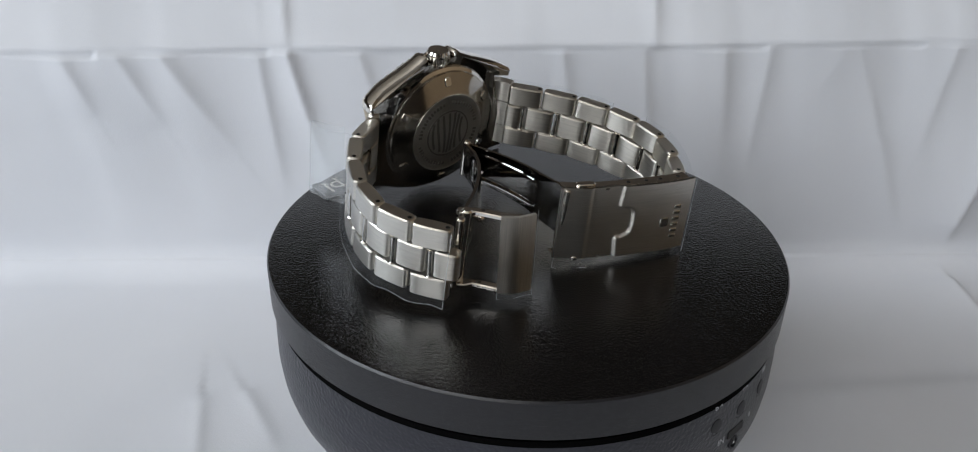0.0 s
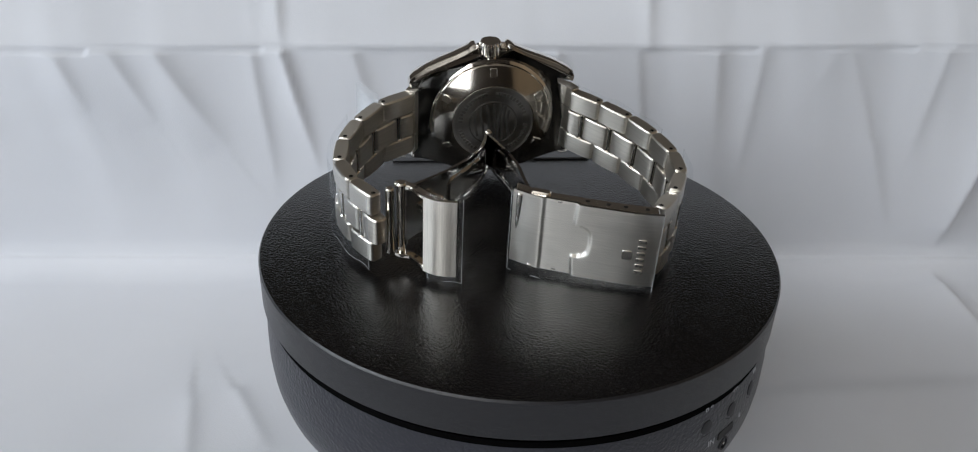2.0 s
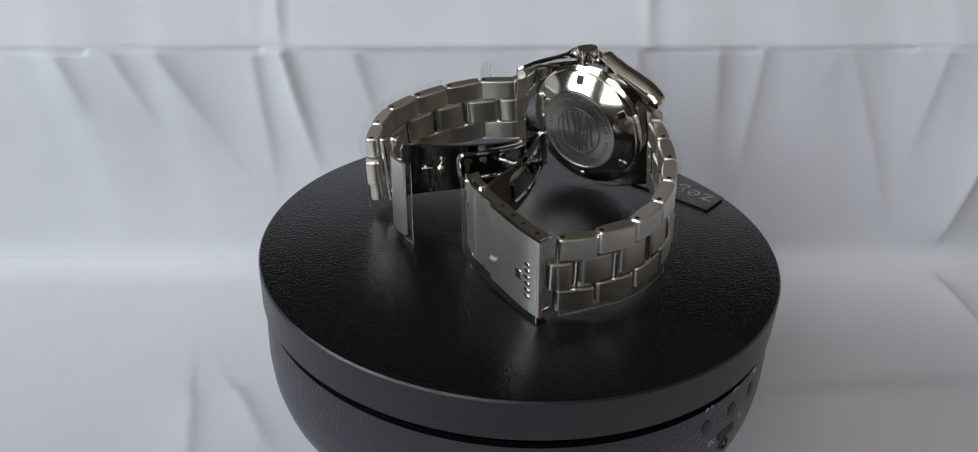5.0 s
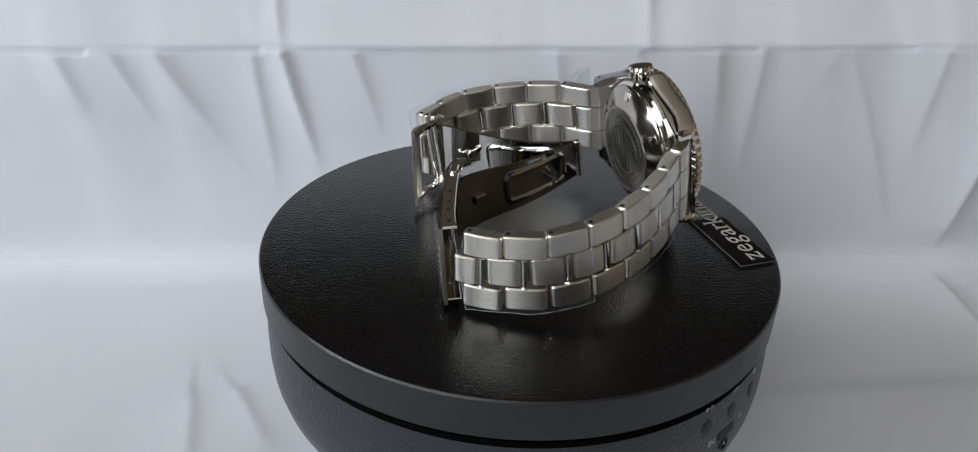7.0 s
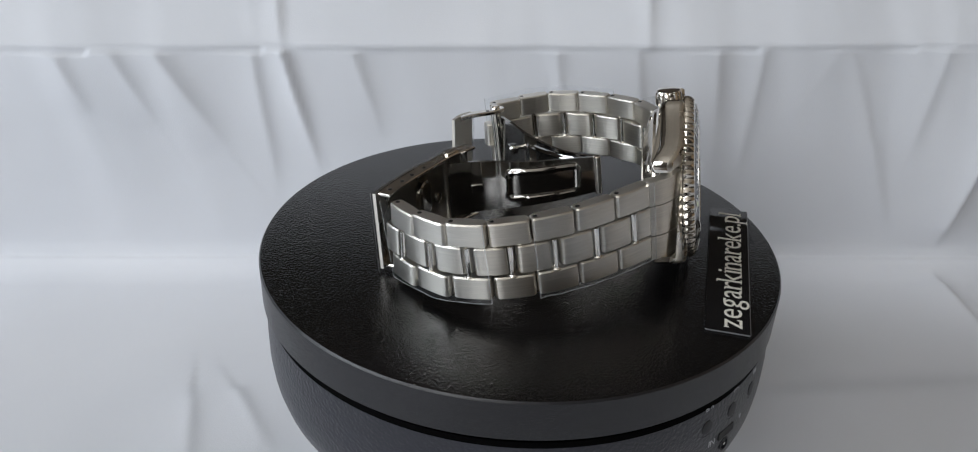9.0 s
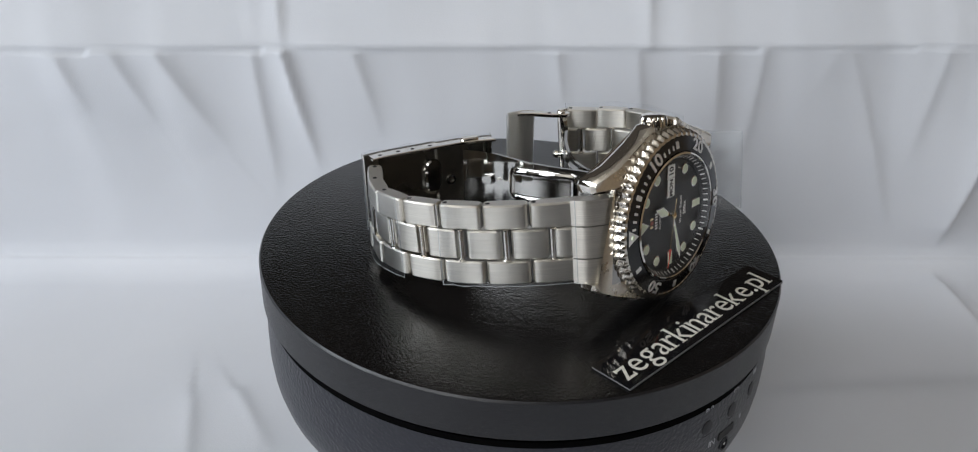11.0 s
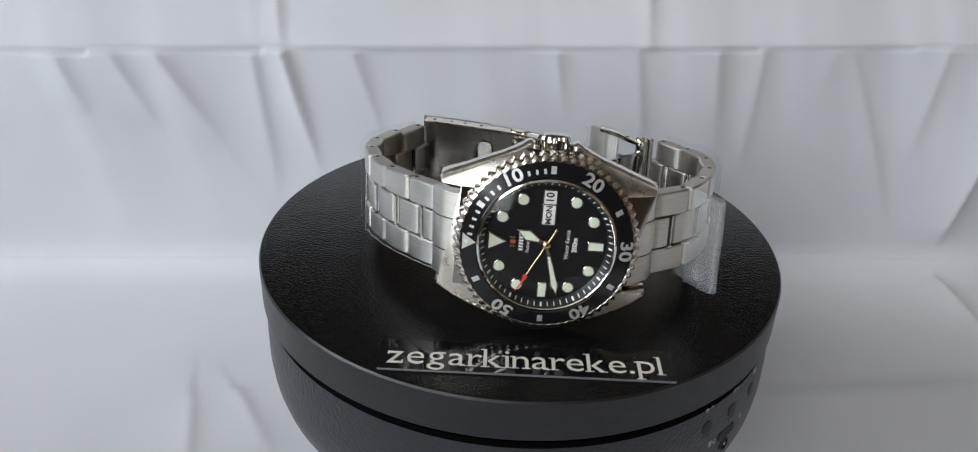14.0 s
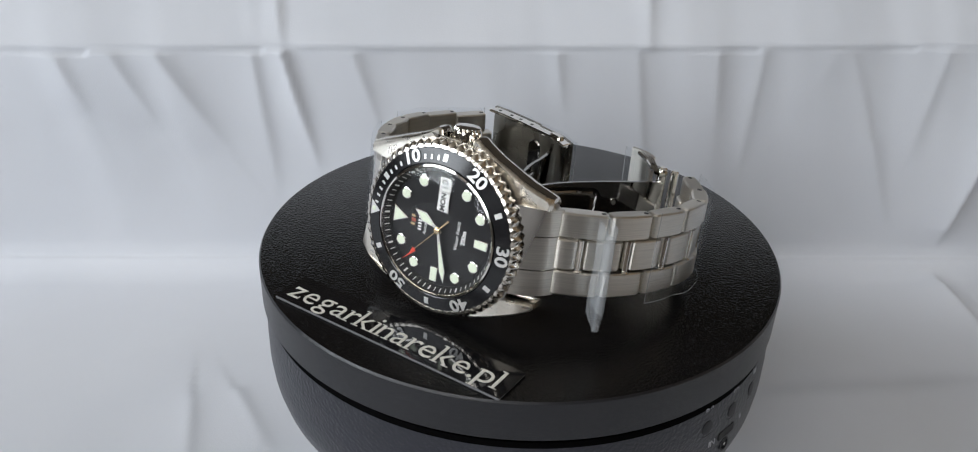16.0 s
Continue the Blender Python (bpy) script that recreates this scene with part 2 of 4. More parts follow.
def letters(text, size, depth=0.0, bold=0.0, stretch=1.0):
    c = bpy.data.curves.new("letters", "FONT")
    c.body, c.size, c.extrude, c.offset = text, size, depth, bold
    c.align_x, c.align_y = "CENTER", "CENTER"
    c.resolution_u = 3
    ob = new("letters", c)
    bpy.context.view_layer.update()
    mesh = bpy.data.meshes.new_from_object(ob.evaluated_get(bpy.context.evaluated_depsgraph_get()))
    bpy.data.objects.remove(ob)
    mesh.transform(Matrix.Diagonal((stretch, 1, 1, 1)))
    return mesh


def writing(name, text, size, material, parent, m, depth=0.00004, bold=0.0, label="", stretch=1.0):
    mesh = letters(text, size, depth, bold, stretch)
    mesh.materials.clear()
    mesh.materials.append(material)
    return part(name, mesh, material, parent, label, m)


def empty(name, m=None):
    ob = new(name)
    ob.empty_display_size = 0.01
    if m is not None:
        ob.matrix_basis = m
    return ob


# ---------------------------------------------------------------- room around the table
def room():
    def slab(name, x0, x1, y0, y1, z0, z1, mat, label, kind="structure"):
        bm = bmesh.new()
        bmesh.ops.create_cube(bm, size=1)
        bmesh.ops.scale(bm, vec=(x1 - x0, y1 - y0, z1 - z0), verts=bm.verts)
        bmesh.ops.translate(bm, vec=((x0 + x1) / 2, (y0 + y1) / 2, (z0 + z1) / 2), verts=bm.verts)
        return tagged(part(name, bm, mat, smooth=0), label, name.split("_")[0], kind=kind)
    f, c = -0.75, 1.95
    slab("floor", -1.7, 1.9, -2.0, 1.3, f - 0.1, f, M_FLOOR, "brown oak floor of the room")
    slab("ceiling", -1.7, 1.9, -2.0, 1.3, c, c + 0.1, M_CEIL, "plain cream painted ceiling of the room")
    slab("wall_north", -1.7, 1.9, 1.3, 1.4, f - 0.1, c + 0.1, M_WALL, "plain dark brown painted wall")
    slab("wall_east", 1.9, 2.0, -2.1, 1.4, f - 0.1, c + 0.1, M_WALL_WARM, "plain tan painted wall")
    # each window wall stands in four pieces round its opening
    x0, x1, z0, z1 = -1.45, -0.35, 0.35, 1.82
    slab("wall_south", -1.7, x0, -2.1, -2.0, f - 0.1, c + 0.1, M_WALL, "plain dark brown painted wall beside the window")
    slab("wall_south", x1, 1.9, -2.1, -2.0, f - 0.1, c + 0.1, M_WALL, "plain dark brown painted wall beside the window")
    slab("wall_south", x0, x1, -2.1, -2.0, f - 0.1, z0, M_WALL, "plain dark brown painted wall below the window")
    slab("wall_south", x0, x1, -2.1, -2.0, z1, c + 0.1, M_WALL, "plain dark brown painted wall above the window")
    y0, y1, z0, z1 = -1.42, -0.18, 0.32, 1.80
    slab("wall_west", -1.8, -1.7, -2.1, y0, f - 0.1, c + 0.1, M_WALL, "plain dark brown painted wall beside the window")
    slab("wall_west", -1.8, -1.7, y1, 1.4, f - 0.1, c + 0.1, M_WALL, "plain dark brown painted wall beside the window")
    slab("wall_west", -1.8, -1.7, y0, y1, f - 0.1, z0, M_WALL, "plain dark brown painted wall below the window")
    slab("wall_west", -1.8, -1.7, y0, y1, z1, c + 0.1, M_WALL, "plain dark brown painted wall above the window")


room()


# ---------------------------------------------------------------- table and cloth
def fold(px, py, ax, ay, bx, by, width, side=0.0):
    """Height of a draped fold along a line from a to b: steep on one side, long and soft on the other, fading at its end."""
    dx, dy = bx - ax, by - ay
    t = ((px - ax) * dx + (py - ay) * dy) / (dx * dx + dy * dy)
    tc = min(1.15, max(-0.1, t))
    d = math.hypot(px - ax - tc * dx, py - ay - tc * dy)
    s = 1 if (dx * (py - ay) - dy * (px - ax)) > 0 else -1
    w = width * (1 + side * s)
    fade = 1 - 0.85 * min(1.0, max(0.0, (t - 0.35) / 0.8)) ** 1.5
    return fade * math.exp(-d / w) if d < 6 * w else 0.0


TOP = 0.172             # height at which the cloth lies over its support
# pressed folds: from, to, height, width
FOLDS_TOP = [(-0.1010, 0.1230, -0.0976, 0.1050, 0.0020, 0.0028), (0.1195, 0.1290, 0.1275, 0.1110, 0.0004, 0.0050), (0.1320, 0.1290, 0.1290, 0.1110, 0.0004, 0.0050),
             (0.0450, 0.150, 0.0475, 0.1050, 0.0020, 0.0035), (-0.118, 0.150, -0.108, 0.1060, 0.0010, 0.0040), (-0.060, 0.150, -0.056, 0.1080, 0.0008, 0.0050)]
FOLDS_WALL = [(-0.0976, 0.1030, -0.0870, 0.0580, 0.0030, 0.0030), (0.2080, 0.0960, 0.1915, 0.0090, 0.0060, 0.0050), (0.1313, 0.1046, 0.1518, 0.0605, 0.0008, 0.0050),
              (0.1518, 0.0605, 0.1647, 0.0269, 0.0009, 0.0040), (0.1271, 0.1058, 0.1162, 0.0841, 0.0004, 0.0050), (0.0427, 0.1051, 0.0528, 0.0443, 0.0012, 0.0040),
              (-0.1447, 0.0983, -0.1250, 0.0650, 0.0026, 0.0070), (-0.1611, 0.0979, -0.1500, 0.0740, 0.0018, 0.0050), (-0.1814, 0.0949, -0.1750, 0.0771, 0.0018, 0.0050),
              (-0.1089, 0.1016, -0.1040, 0.0500, 0.0018, 0.0045), (-0.0700, 0.1020, -0.0600, 0.0700, 0.0014, 0.0040), (0.0760, 0.1050, 0.0800, 0.0700, 0.0012, 0.0045),
              (0.0950, 0.1060, 0.0930, 0.0560, 0.0010, 0.0040), (0.1720, 0.1080, 0.1680, 0.0650, 0.0014, 0.0055), (0.0100, 0.1050, 0.0150, 0.0800, 0.0012, 0.0040)]
FOLDS_TABLE = [(0.1900, 0.1450, 0.1960, 0.0960, 0.0032, 0.0045), (-0.0952, 0.0257, -0.0799, 0.0038, 0.0012, 0.0040), (-0.1100, 0.0180, -0.1000, -0.0150, 0.0014, 0.0050)]


def cloth():
    xs = [-0.62 + 0.36 * k / 40 for k in range(40)] + [-0.26 + 0.52 * k / 380 for k in range(381)] + [0.26 + 0.42 * k / 40 for k in range(1, 41)]
    # along the sheet: table, round corner, hanging part, crease, leaning part above
    rows = [-0.42 + 0.22 * k / 40 for k in range(40)] + [-0.20 + 0.42 * k / 330 for k in range(331)] + [0.22 + 0.40 * k / 60 for k in range(1, 61)]
    bm = bmesh.new()
    grid = []
    R = 0.016
    for s in rows:
        line = []
        for x in xs:
            yb = 0.128 + 0.12 * x            # where the cloth turns up
            if s < -R:
                h, d, n = s, 0.0, (0, 0, 1)
            elif s < R * 0.57:
                a = (s + R) / R
                a = min(a, math.pi / 2)
                h, d, n = -R + R * math.sin(a), R - R * math.cos(a), (0, -math.sin(a), math.cos(a))
            else:
                h, d, n = 0.0, R + (s - R * 0.57), (0, -1, 0)
            over = d - TOP
            if over > 0:
                d = TOP
            crease = 0.1029 + 0.0194 * x
            z, y = d, h
            bumpn = 0.0
            if d > 0.012:
                up = z - crease
                hang = max(0.0, min(1.0, -up / 0.085))
                k = 1 - hang * 0.75
                if up > 0:
                    y += 0.65 * up - 0.0024 * min(1.0, up / 0.002)
                wig = noise.noise((x * 12 + 3.0 * z, z * 2.0, 1.3)) * 0.0016
                wig += noise.noise((x * 34 + 6.0 * z, z * 4.0, 4.1)) * 0.0013 * k
                wig += noise.noise((x * 90 + 14.0 * z, z * 6.0, 7.7)) * 0.00042 * k
                bumpn += wig
                if up > 0:
                    for ax, az, bx, bz, a, wd in FOLDS_TOP:
                        bumpn += 1.1 * a * fold(x, z, ax, az, bx, bz, wd * 1.9, -0.62)
                else:
                    for ax, az, bx, bz, a, wd in FOLDS_WALL:
                        bumpn += 1.1 * a * fold(x, z, ax, az, bx, bz, wd * 1.9, -0.62)
                bumpn *= min(1.0, (d - 0.012) / 0.012)
                if over > 0:
                    y += min(over, 0.12)
                    z -= max(0.0, min(over - 0.12, TOP - 0.002))
            else:
                fy = s + yb
                bumpn += noise.noise((x * 9, s * 12.0, 2.3)) * 0.0012 + noise.noise((x * 25 - s * 8, s * 22.0, 5.3)) * 0.0004
                for ax, ay, bx, by, a, wd in FOLDS_TABLE:
                    bumpn += a * fold(x, fy, ax, ay, bx, by, wd * 1.6, -0.5)
                # a pressed step across the cloth beside the turntable
                edge = fy - (0.049 + 0.18 * (x - 0.099))
                bumpn += 0.0034 * max(0.0, min(1.0, (x - 0.05) / 0.03)) * math.exp(-max(0.0, -edge) / 0.05) / (1 + math.exp(edge / 0.0028))
                rr = math.hypot(x, fy)
                bumpn *= min(1.0, max(0.0, (rr - 0.062) / 0.02)) * min(1.0, max(0.0, -s - 0.004) / 0.015)
            line.append(bm.verts.new((x, yb + y + n[1] * bumpn, max(0.0005, 0.001 + z + n[2] * (bumpn + 0.002)) if n[2] > 0.5 else 0.001 + z)))
        grid.append(line)
    for a, b in zip(grid, grid[1:]):
        bridge(bm, a, b, False)
    ob = part("backdrop_cloth", bm, M_CLOTH, smooth=180)
    return tagged(ob, "white creased cotton cloth draped as a backdrop and over the table", "backdrop", kind="structure")


def table():
    bm = prism(rounded(-0.72, 0.75, -0.72, 0.62, 0.03), -0.035, -0.002, 0.004)
    t = empty("table")
    top = part("tabletop", bm, M_FLOOR, t)
    for x in (-0.66, 0.69):
        for y in (-0.66, 0.56):
            part("leg", prism(rounded(x - 0.03, x + 0.03, y - 0.03, y + 0.03, 0.008), -0.75, -0.035, 0.003), M_FLOOR, t)
    return tagged(t, "brown wooden table under the white cloth", "table")


table()
cloth()
tagged(part("backdrop_support", prism([(-0.60, 0.140), (0.64, 0.290), (0.64, 0.320), (-0.60, 0.170)], 0.0015, 0.162, 0.002), M_FLOOR, smooth=0), "wooden board that holds up the draped white cloth", "board", kind="structure")


# ---------------------------------------------------------------- turntable
def base_radius(z):
    """Radius of the base in metres; z below the platter's upper face."""
    pts = [(-0.0130, 0.0690), (-0.016, 0.0694), (-0.021, 0.0698), (-0.028, 0.0698), (-0.034, 0.0692), (-0.039, 0.0678), (-0.044, 0.0651), (-0.049, 0.0617), (-0.056, 0.0574), (-0.070, 0.0520), (-0.087, 0.0450)]
    for (za, ra), (zb, rb) in zip(pts, pts[1:]):
        if z >= zb:
            return ra + (rb - ra) * (min(z, za) - za) / (zb - za)
    return pts[-1][1]


def turntable():
    t = empty("turntable")
    prof = [(0.030, 0.0030), (base_radius(-0.087), 0.0030)]
    prof += [(base_radius(-0.087 + 0.0740 * k / 48), ZP - 0.087 + 0.0750 * k / 48) for k in range(1, 49)]
    prof += [(0.0688, ZP - 0.0129), (0.0672, ZP - 0.0129), (0.0668, ZP - 0.0100), (0.060, ZP - 0.0100)]
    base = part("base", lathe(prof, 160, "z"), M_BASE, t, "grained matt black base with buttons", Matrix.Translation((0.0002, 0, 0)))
    # base faces in the gap below the platter: the gap's shade as near-black colour
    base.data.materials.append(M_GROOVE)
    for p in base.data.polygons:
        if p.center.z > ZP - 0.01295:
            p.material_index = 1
    platter = part("platter", lathe([(0.0660, ZP - 0.0095), (0.0672, ZP - 0.0109), (0.0695, ZP - 0.0110), (0.0702, ZP - 0.0104), (0.0703, ZP - 0.0006), (0.0699, ZP - 0.0001), (0.0691, ZP)], 192, "z"), M_PLATTER, t, "round black platter with fine leather grain")
    platter.data.materials.append(M_RIM)
    for p in platter.data.polygons:
        if abs(p.normal.z) < 0.97:
            p.material_index = 1

    def on_base(az, z, lift=0.0):
        a = radians(az)
        r = base_radius(z) + lift
        return Matrix.Translation((r * math.cos(a), r * math.sin(a), ZP + z)) @ pose(0, 0, 0, 0, 0, az + 90) @ pose(0, 0, 0, 86, 0, 0)
    for az in (-48.4, -40.1, -31.4):
        m = on_base(az, -0.0189, -0.0002)
        part("button_recess", lathe([(0.0027, -0.001), (0.0027, 0.0002), (0.0024, 0.0002), (0.0023, -0.0006)], 32, "z", caps=False), M_HOLE, base, "", m)
        part("button", lathe([(0.0021, -0.001), (0.0021, 0.0001), (0.0018, 0.0004), (0.0010, 0.0005)], 32, "z"), M_BUTTON, base, "round black push button", m)
    for az, z, s in ((-47.8, -0.0143, "R/L"), (-38.9, -0.0144, "SR")):
        writing("mark", s, 0.0026, M_GLYPH, base, on_base(az, z, 0.00006), 0.00004)
    part("mark_bar", prism(rounded(-0.0010, 0.0010, -0.0006, 0.0006, 0.0002, 1), 0, 0.0002, 0.00005), M_GLYPH, base, "", on_base(-29.9, -0.0147, 0.0))
    part("mark_bar", prism(rounded(-0.0004, 0.0004, -0.0007, 0.0007, 0.0002, 1), 0, 0.0001, 0.00003), M_GLYPH, base, "", on_base(-35.3, -0.0243, 0.0))
    m = on_base(-41.0, -0.0250)
    part("switch_slot", prism(rounded(-0.0034, 0.0034, -0.0012, 0.0012, 0.0005), -0.001, 0.0002, 0.0001), M_HOLE, base, "dark slot switch", m)
    m = on_base(-40.9, -0.0289)
    part("power_socket", lathe([(0.0019, -0.001), (0.0019, 0.0003), (0.0014, 0.0004), (0.0013, -0.0008)], 28, "z", caps=False), M_BUTTON, base, "round power socket", m)
    part("contact", lathe([(0.0004, -0.001), (0.0004, 0.0003), (0.0002, 0.0004)], 12, "z"), M_POLISH, base, "", m)
    writing("mark", "IN", 0.0026, M_GLYPH, base, on_base(-45.9, -0.0252, 0.00006), 0.00004)
    tagged(t, "round black motorised display turntable standing on white cloth", "turntable")
    return t, platter


TURNTABLE, PLATTER = turntable()



# ---------------------------------------------------------------- sticker on the platter
def sticker():
    s = empty("sticker", Matrix.Translation((0, 0, ZP)))
    along = math.degrees(math.atan2(35.0, 54.5))
    m = pose(0.0325, -0.0469, 0.0, 0, 0, along) @ Matrix.Translation((-0.0006, 0.0005, 0))
    part("backing", prism(rounded(-0.03235, 0.03235, -0.00545, 0.0052, 0.0003, 1), 0.0001, 0.0006, 0.0001), M_STICKER_EDGE, s, "pale paper backing", m)
    bm = bmesh.new()
    n = 40
    rows = []
    for y in (-0.00525, -0.0018, 0.0018, 0.00525):
        rows.append([bm.verts.new((-0.0325 + 0.0650 * i / n, y, 0.00068 + 0.00005 * math.sin(i * 0.9) * (1 if y > 0 else 0.3))) for i in range(n + 1)])
    for a, b in zip(rows, rows[1:]):
        bridge(bm, a, b, False)
    part("face", bm, M_STICKER, s, "glossy black printed face", m)
    # serif lettering: round forms from the built-in face, stems finished with slab serifs
    text, H, pen = "zegarkinareke.pl", 0.0094, 0.0
    forms = []
    for ch in text:
        me = letters(ch, H, 0.00004, -0.00004)
        xs = [v.co.x for v in me.vertices]
        forms.append((ch, me, min(xs), max(xs)))
    gap, weight = 0.00075, 0.00026
    total = sum((b - a) for _, _, a, b in forms) + gap * (len(text) - 1)
    k = 0.0612 / total
    ref = letters("zn", H)
    foot, top = min(v.co.y for v in ref.vertices), max(v.co.y for v in ref.vertices)
    for ch, me, a, b in forms:
        place = m @ Matrix.Translation((-0.0306 + pen * k, -0.0006, 0.00076)) @ Matrix.Diagonal((k, 1, 1, 1)) @ Matrix.Translation((-a, 0, 0))
        ys = [v.co.y for v in me.vertices]
        me.transform(Matrix.Translation((0, foot - min(ys) - (0.0018 if ch in "gp" else 0.0), 0)))
        me.materials.clear()
        me.materials.append(M_STICKER_TEXT)
        part("letter", me, M_STICKER_TEXT, s, "cream printed letter", place)
        bars = []
        stem = 0.00095
        if ch in "rnkpil":
            y = foot - (0.0018 if ch == "p" else 0)
            bars.append((a - 0.0005, a + stem + 0.0005, y, y + weight))
            tall = max(v.co.y for v in me.vertices)
            bars.append((a - 0.0006, a + stem * 0.6, (top if ch in "rnpi" else tall) - weight, top if ch in "rnpi" else tall))
        if ch in "nk":
            bars.append((b - stem - 0.0005, b + 0.0004, foot, foot + weight))
        if ch == "a":
            bars.append((b - 0.0003, b + 0.0005, foot, foot + weight))
        if ch == "z":
            bars.append((a, a + weight * 1.3, top - 0.0012, top))
            bars.append((b - weight * 1.3, b, foot, foot + 0.0012))
        for x0, x1, y0, y1 in bars:
            part("serif", prism([(x0, y0), (x1, y0), (x1, y1), (x0, y1)], -0.00003, 0.00003, 0.00001), M_STICKER_TEXT, s, "", place)
        pen += b - a + gap - (0.0005 if ch == "r" else 0.0)
    return tagged(s, "long glossy black sticker with cream lettering on the platter", "sticker")


STICKER = sticker()

# ---------------------------------------------------------------- wristwatch
M_COVER = brushed("brushed_steel_cover", STEEL, 0.36, (150, 150, 9000))
M_ENGRAVED = plain("engraved_steel", (0.20, 0.19, 0.175), 0.45, 1.0, 0.1, 900)
# Watch space: x to the six o'clock side, z to the crown, y from the dial to the case back.
W_TURN = 34.3
W_MAT = Matrix.Translation((0.0278, -0.03374, 0.0220)) @ pose(0, 0, 0, 0, 0, W_TURN) @ pose(0, 0, 0, -9.1, 0, 0) @ Matrix.Translation((-0.00055, 0.0, 0.00075))
W_HEAD = W_MAT @ pose(0, 0, 0, 0, 2.0, 0)          # the head leans a little in the slack of its band


def lean(y, deg):
    """The band untwists towards the clasp, which stands almost upright."""
    return Matrix.Translation((0, y, 0)) @ pose(0, 0, 0, deg, 0, 0) @ Matrix.Translation((0, -y, 0))


W_CLASP = W_MAT @ lean(0.067, 4.5)
W_FLAP = W_MAT @ lean(0.060, 7.0)
BAND_Z = -0.0001          # middle of the band's width
BAND_H = 0.0098          # half its width


def clock(deg, r):
    a = radians(deg)
    return -r * math.cos(a), r * math.sin(a)


def on_dial(deg, r, y, upright=None):
    """A pose on the dial, facing out: letters' up points outwards, or to twelve when upright."""
    x, z = clock(deg, r)
    base = pose(0, 0, 0, 90, 0, 0)
    # local up (+y) maps to +z (three o'clock); turn so that it points to the wanted hour
    turn = deg if upright is None else upright
    return Matrix.Translation((x, y, z)) @ base @ pose(0, 0, 0, 0, 0, 90 - turn)


def case_outline():
    right = [(3.9, 20.2), (4.1, 22.0), (4.8, 22.5), (5.7, 22.4), (6.8, 21.6), (8.4, 20.7), (11, 19.4), (15, 17.8), (19, 16.1), (22.5, 14.6), (24.0, 13.8), (24.5, 12.7), (24.2, 10.95),
             (19.5, 10.95), (17.5, 10.9), (17.5, -10.9), (19.5, -10.95), (24.2, -10.95), (24.5, -12.2), (24.0, -13.0), (21, -14.5), (17, -16.3), (12, -18.5), (7, -20.1), (2.5, -20.8)]
    left = [(-x, z) for x, z in reversed(right)]
    return [(x * mm, z * mm) for x, z in right + left]


def bow(x, y, z):
    """The lugs sweep back towards the wrist."""
    d = max(0.0, abs(x) - 0.0176)
    back = 42.0 * d * d + 0.10 * d
    return (x, y + back, z)


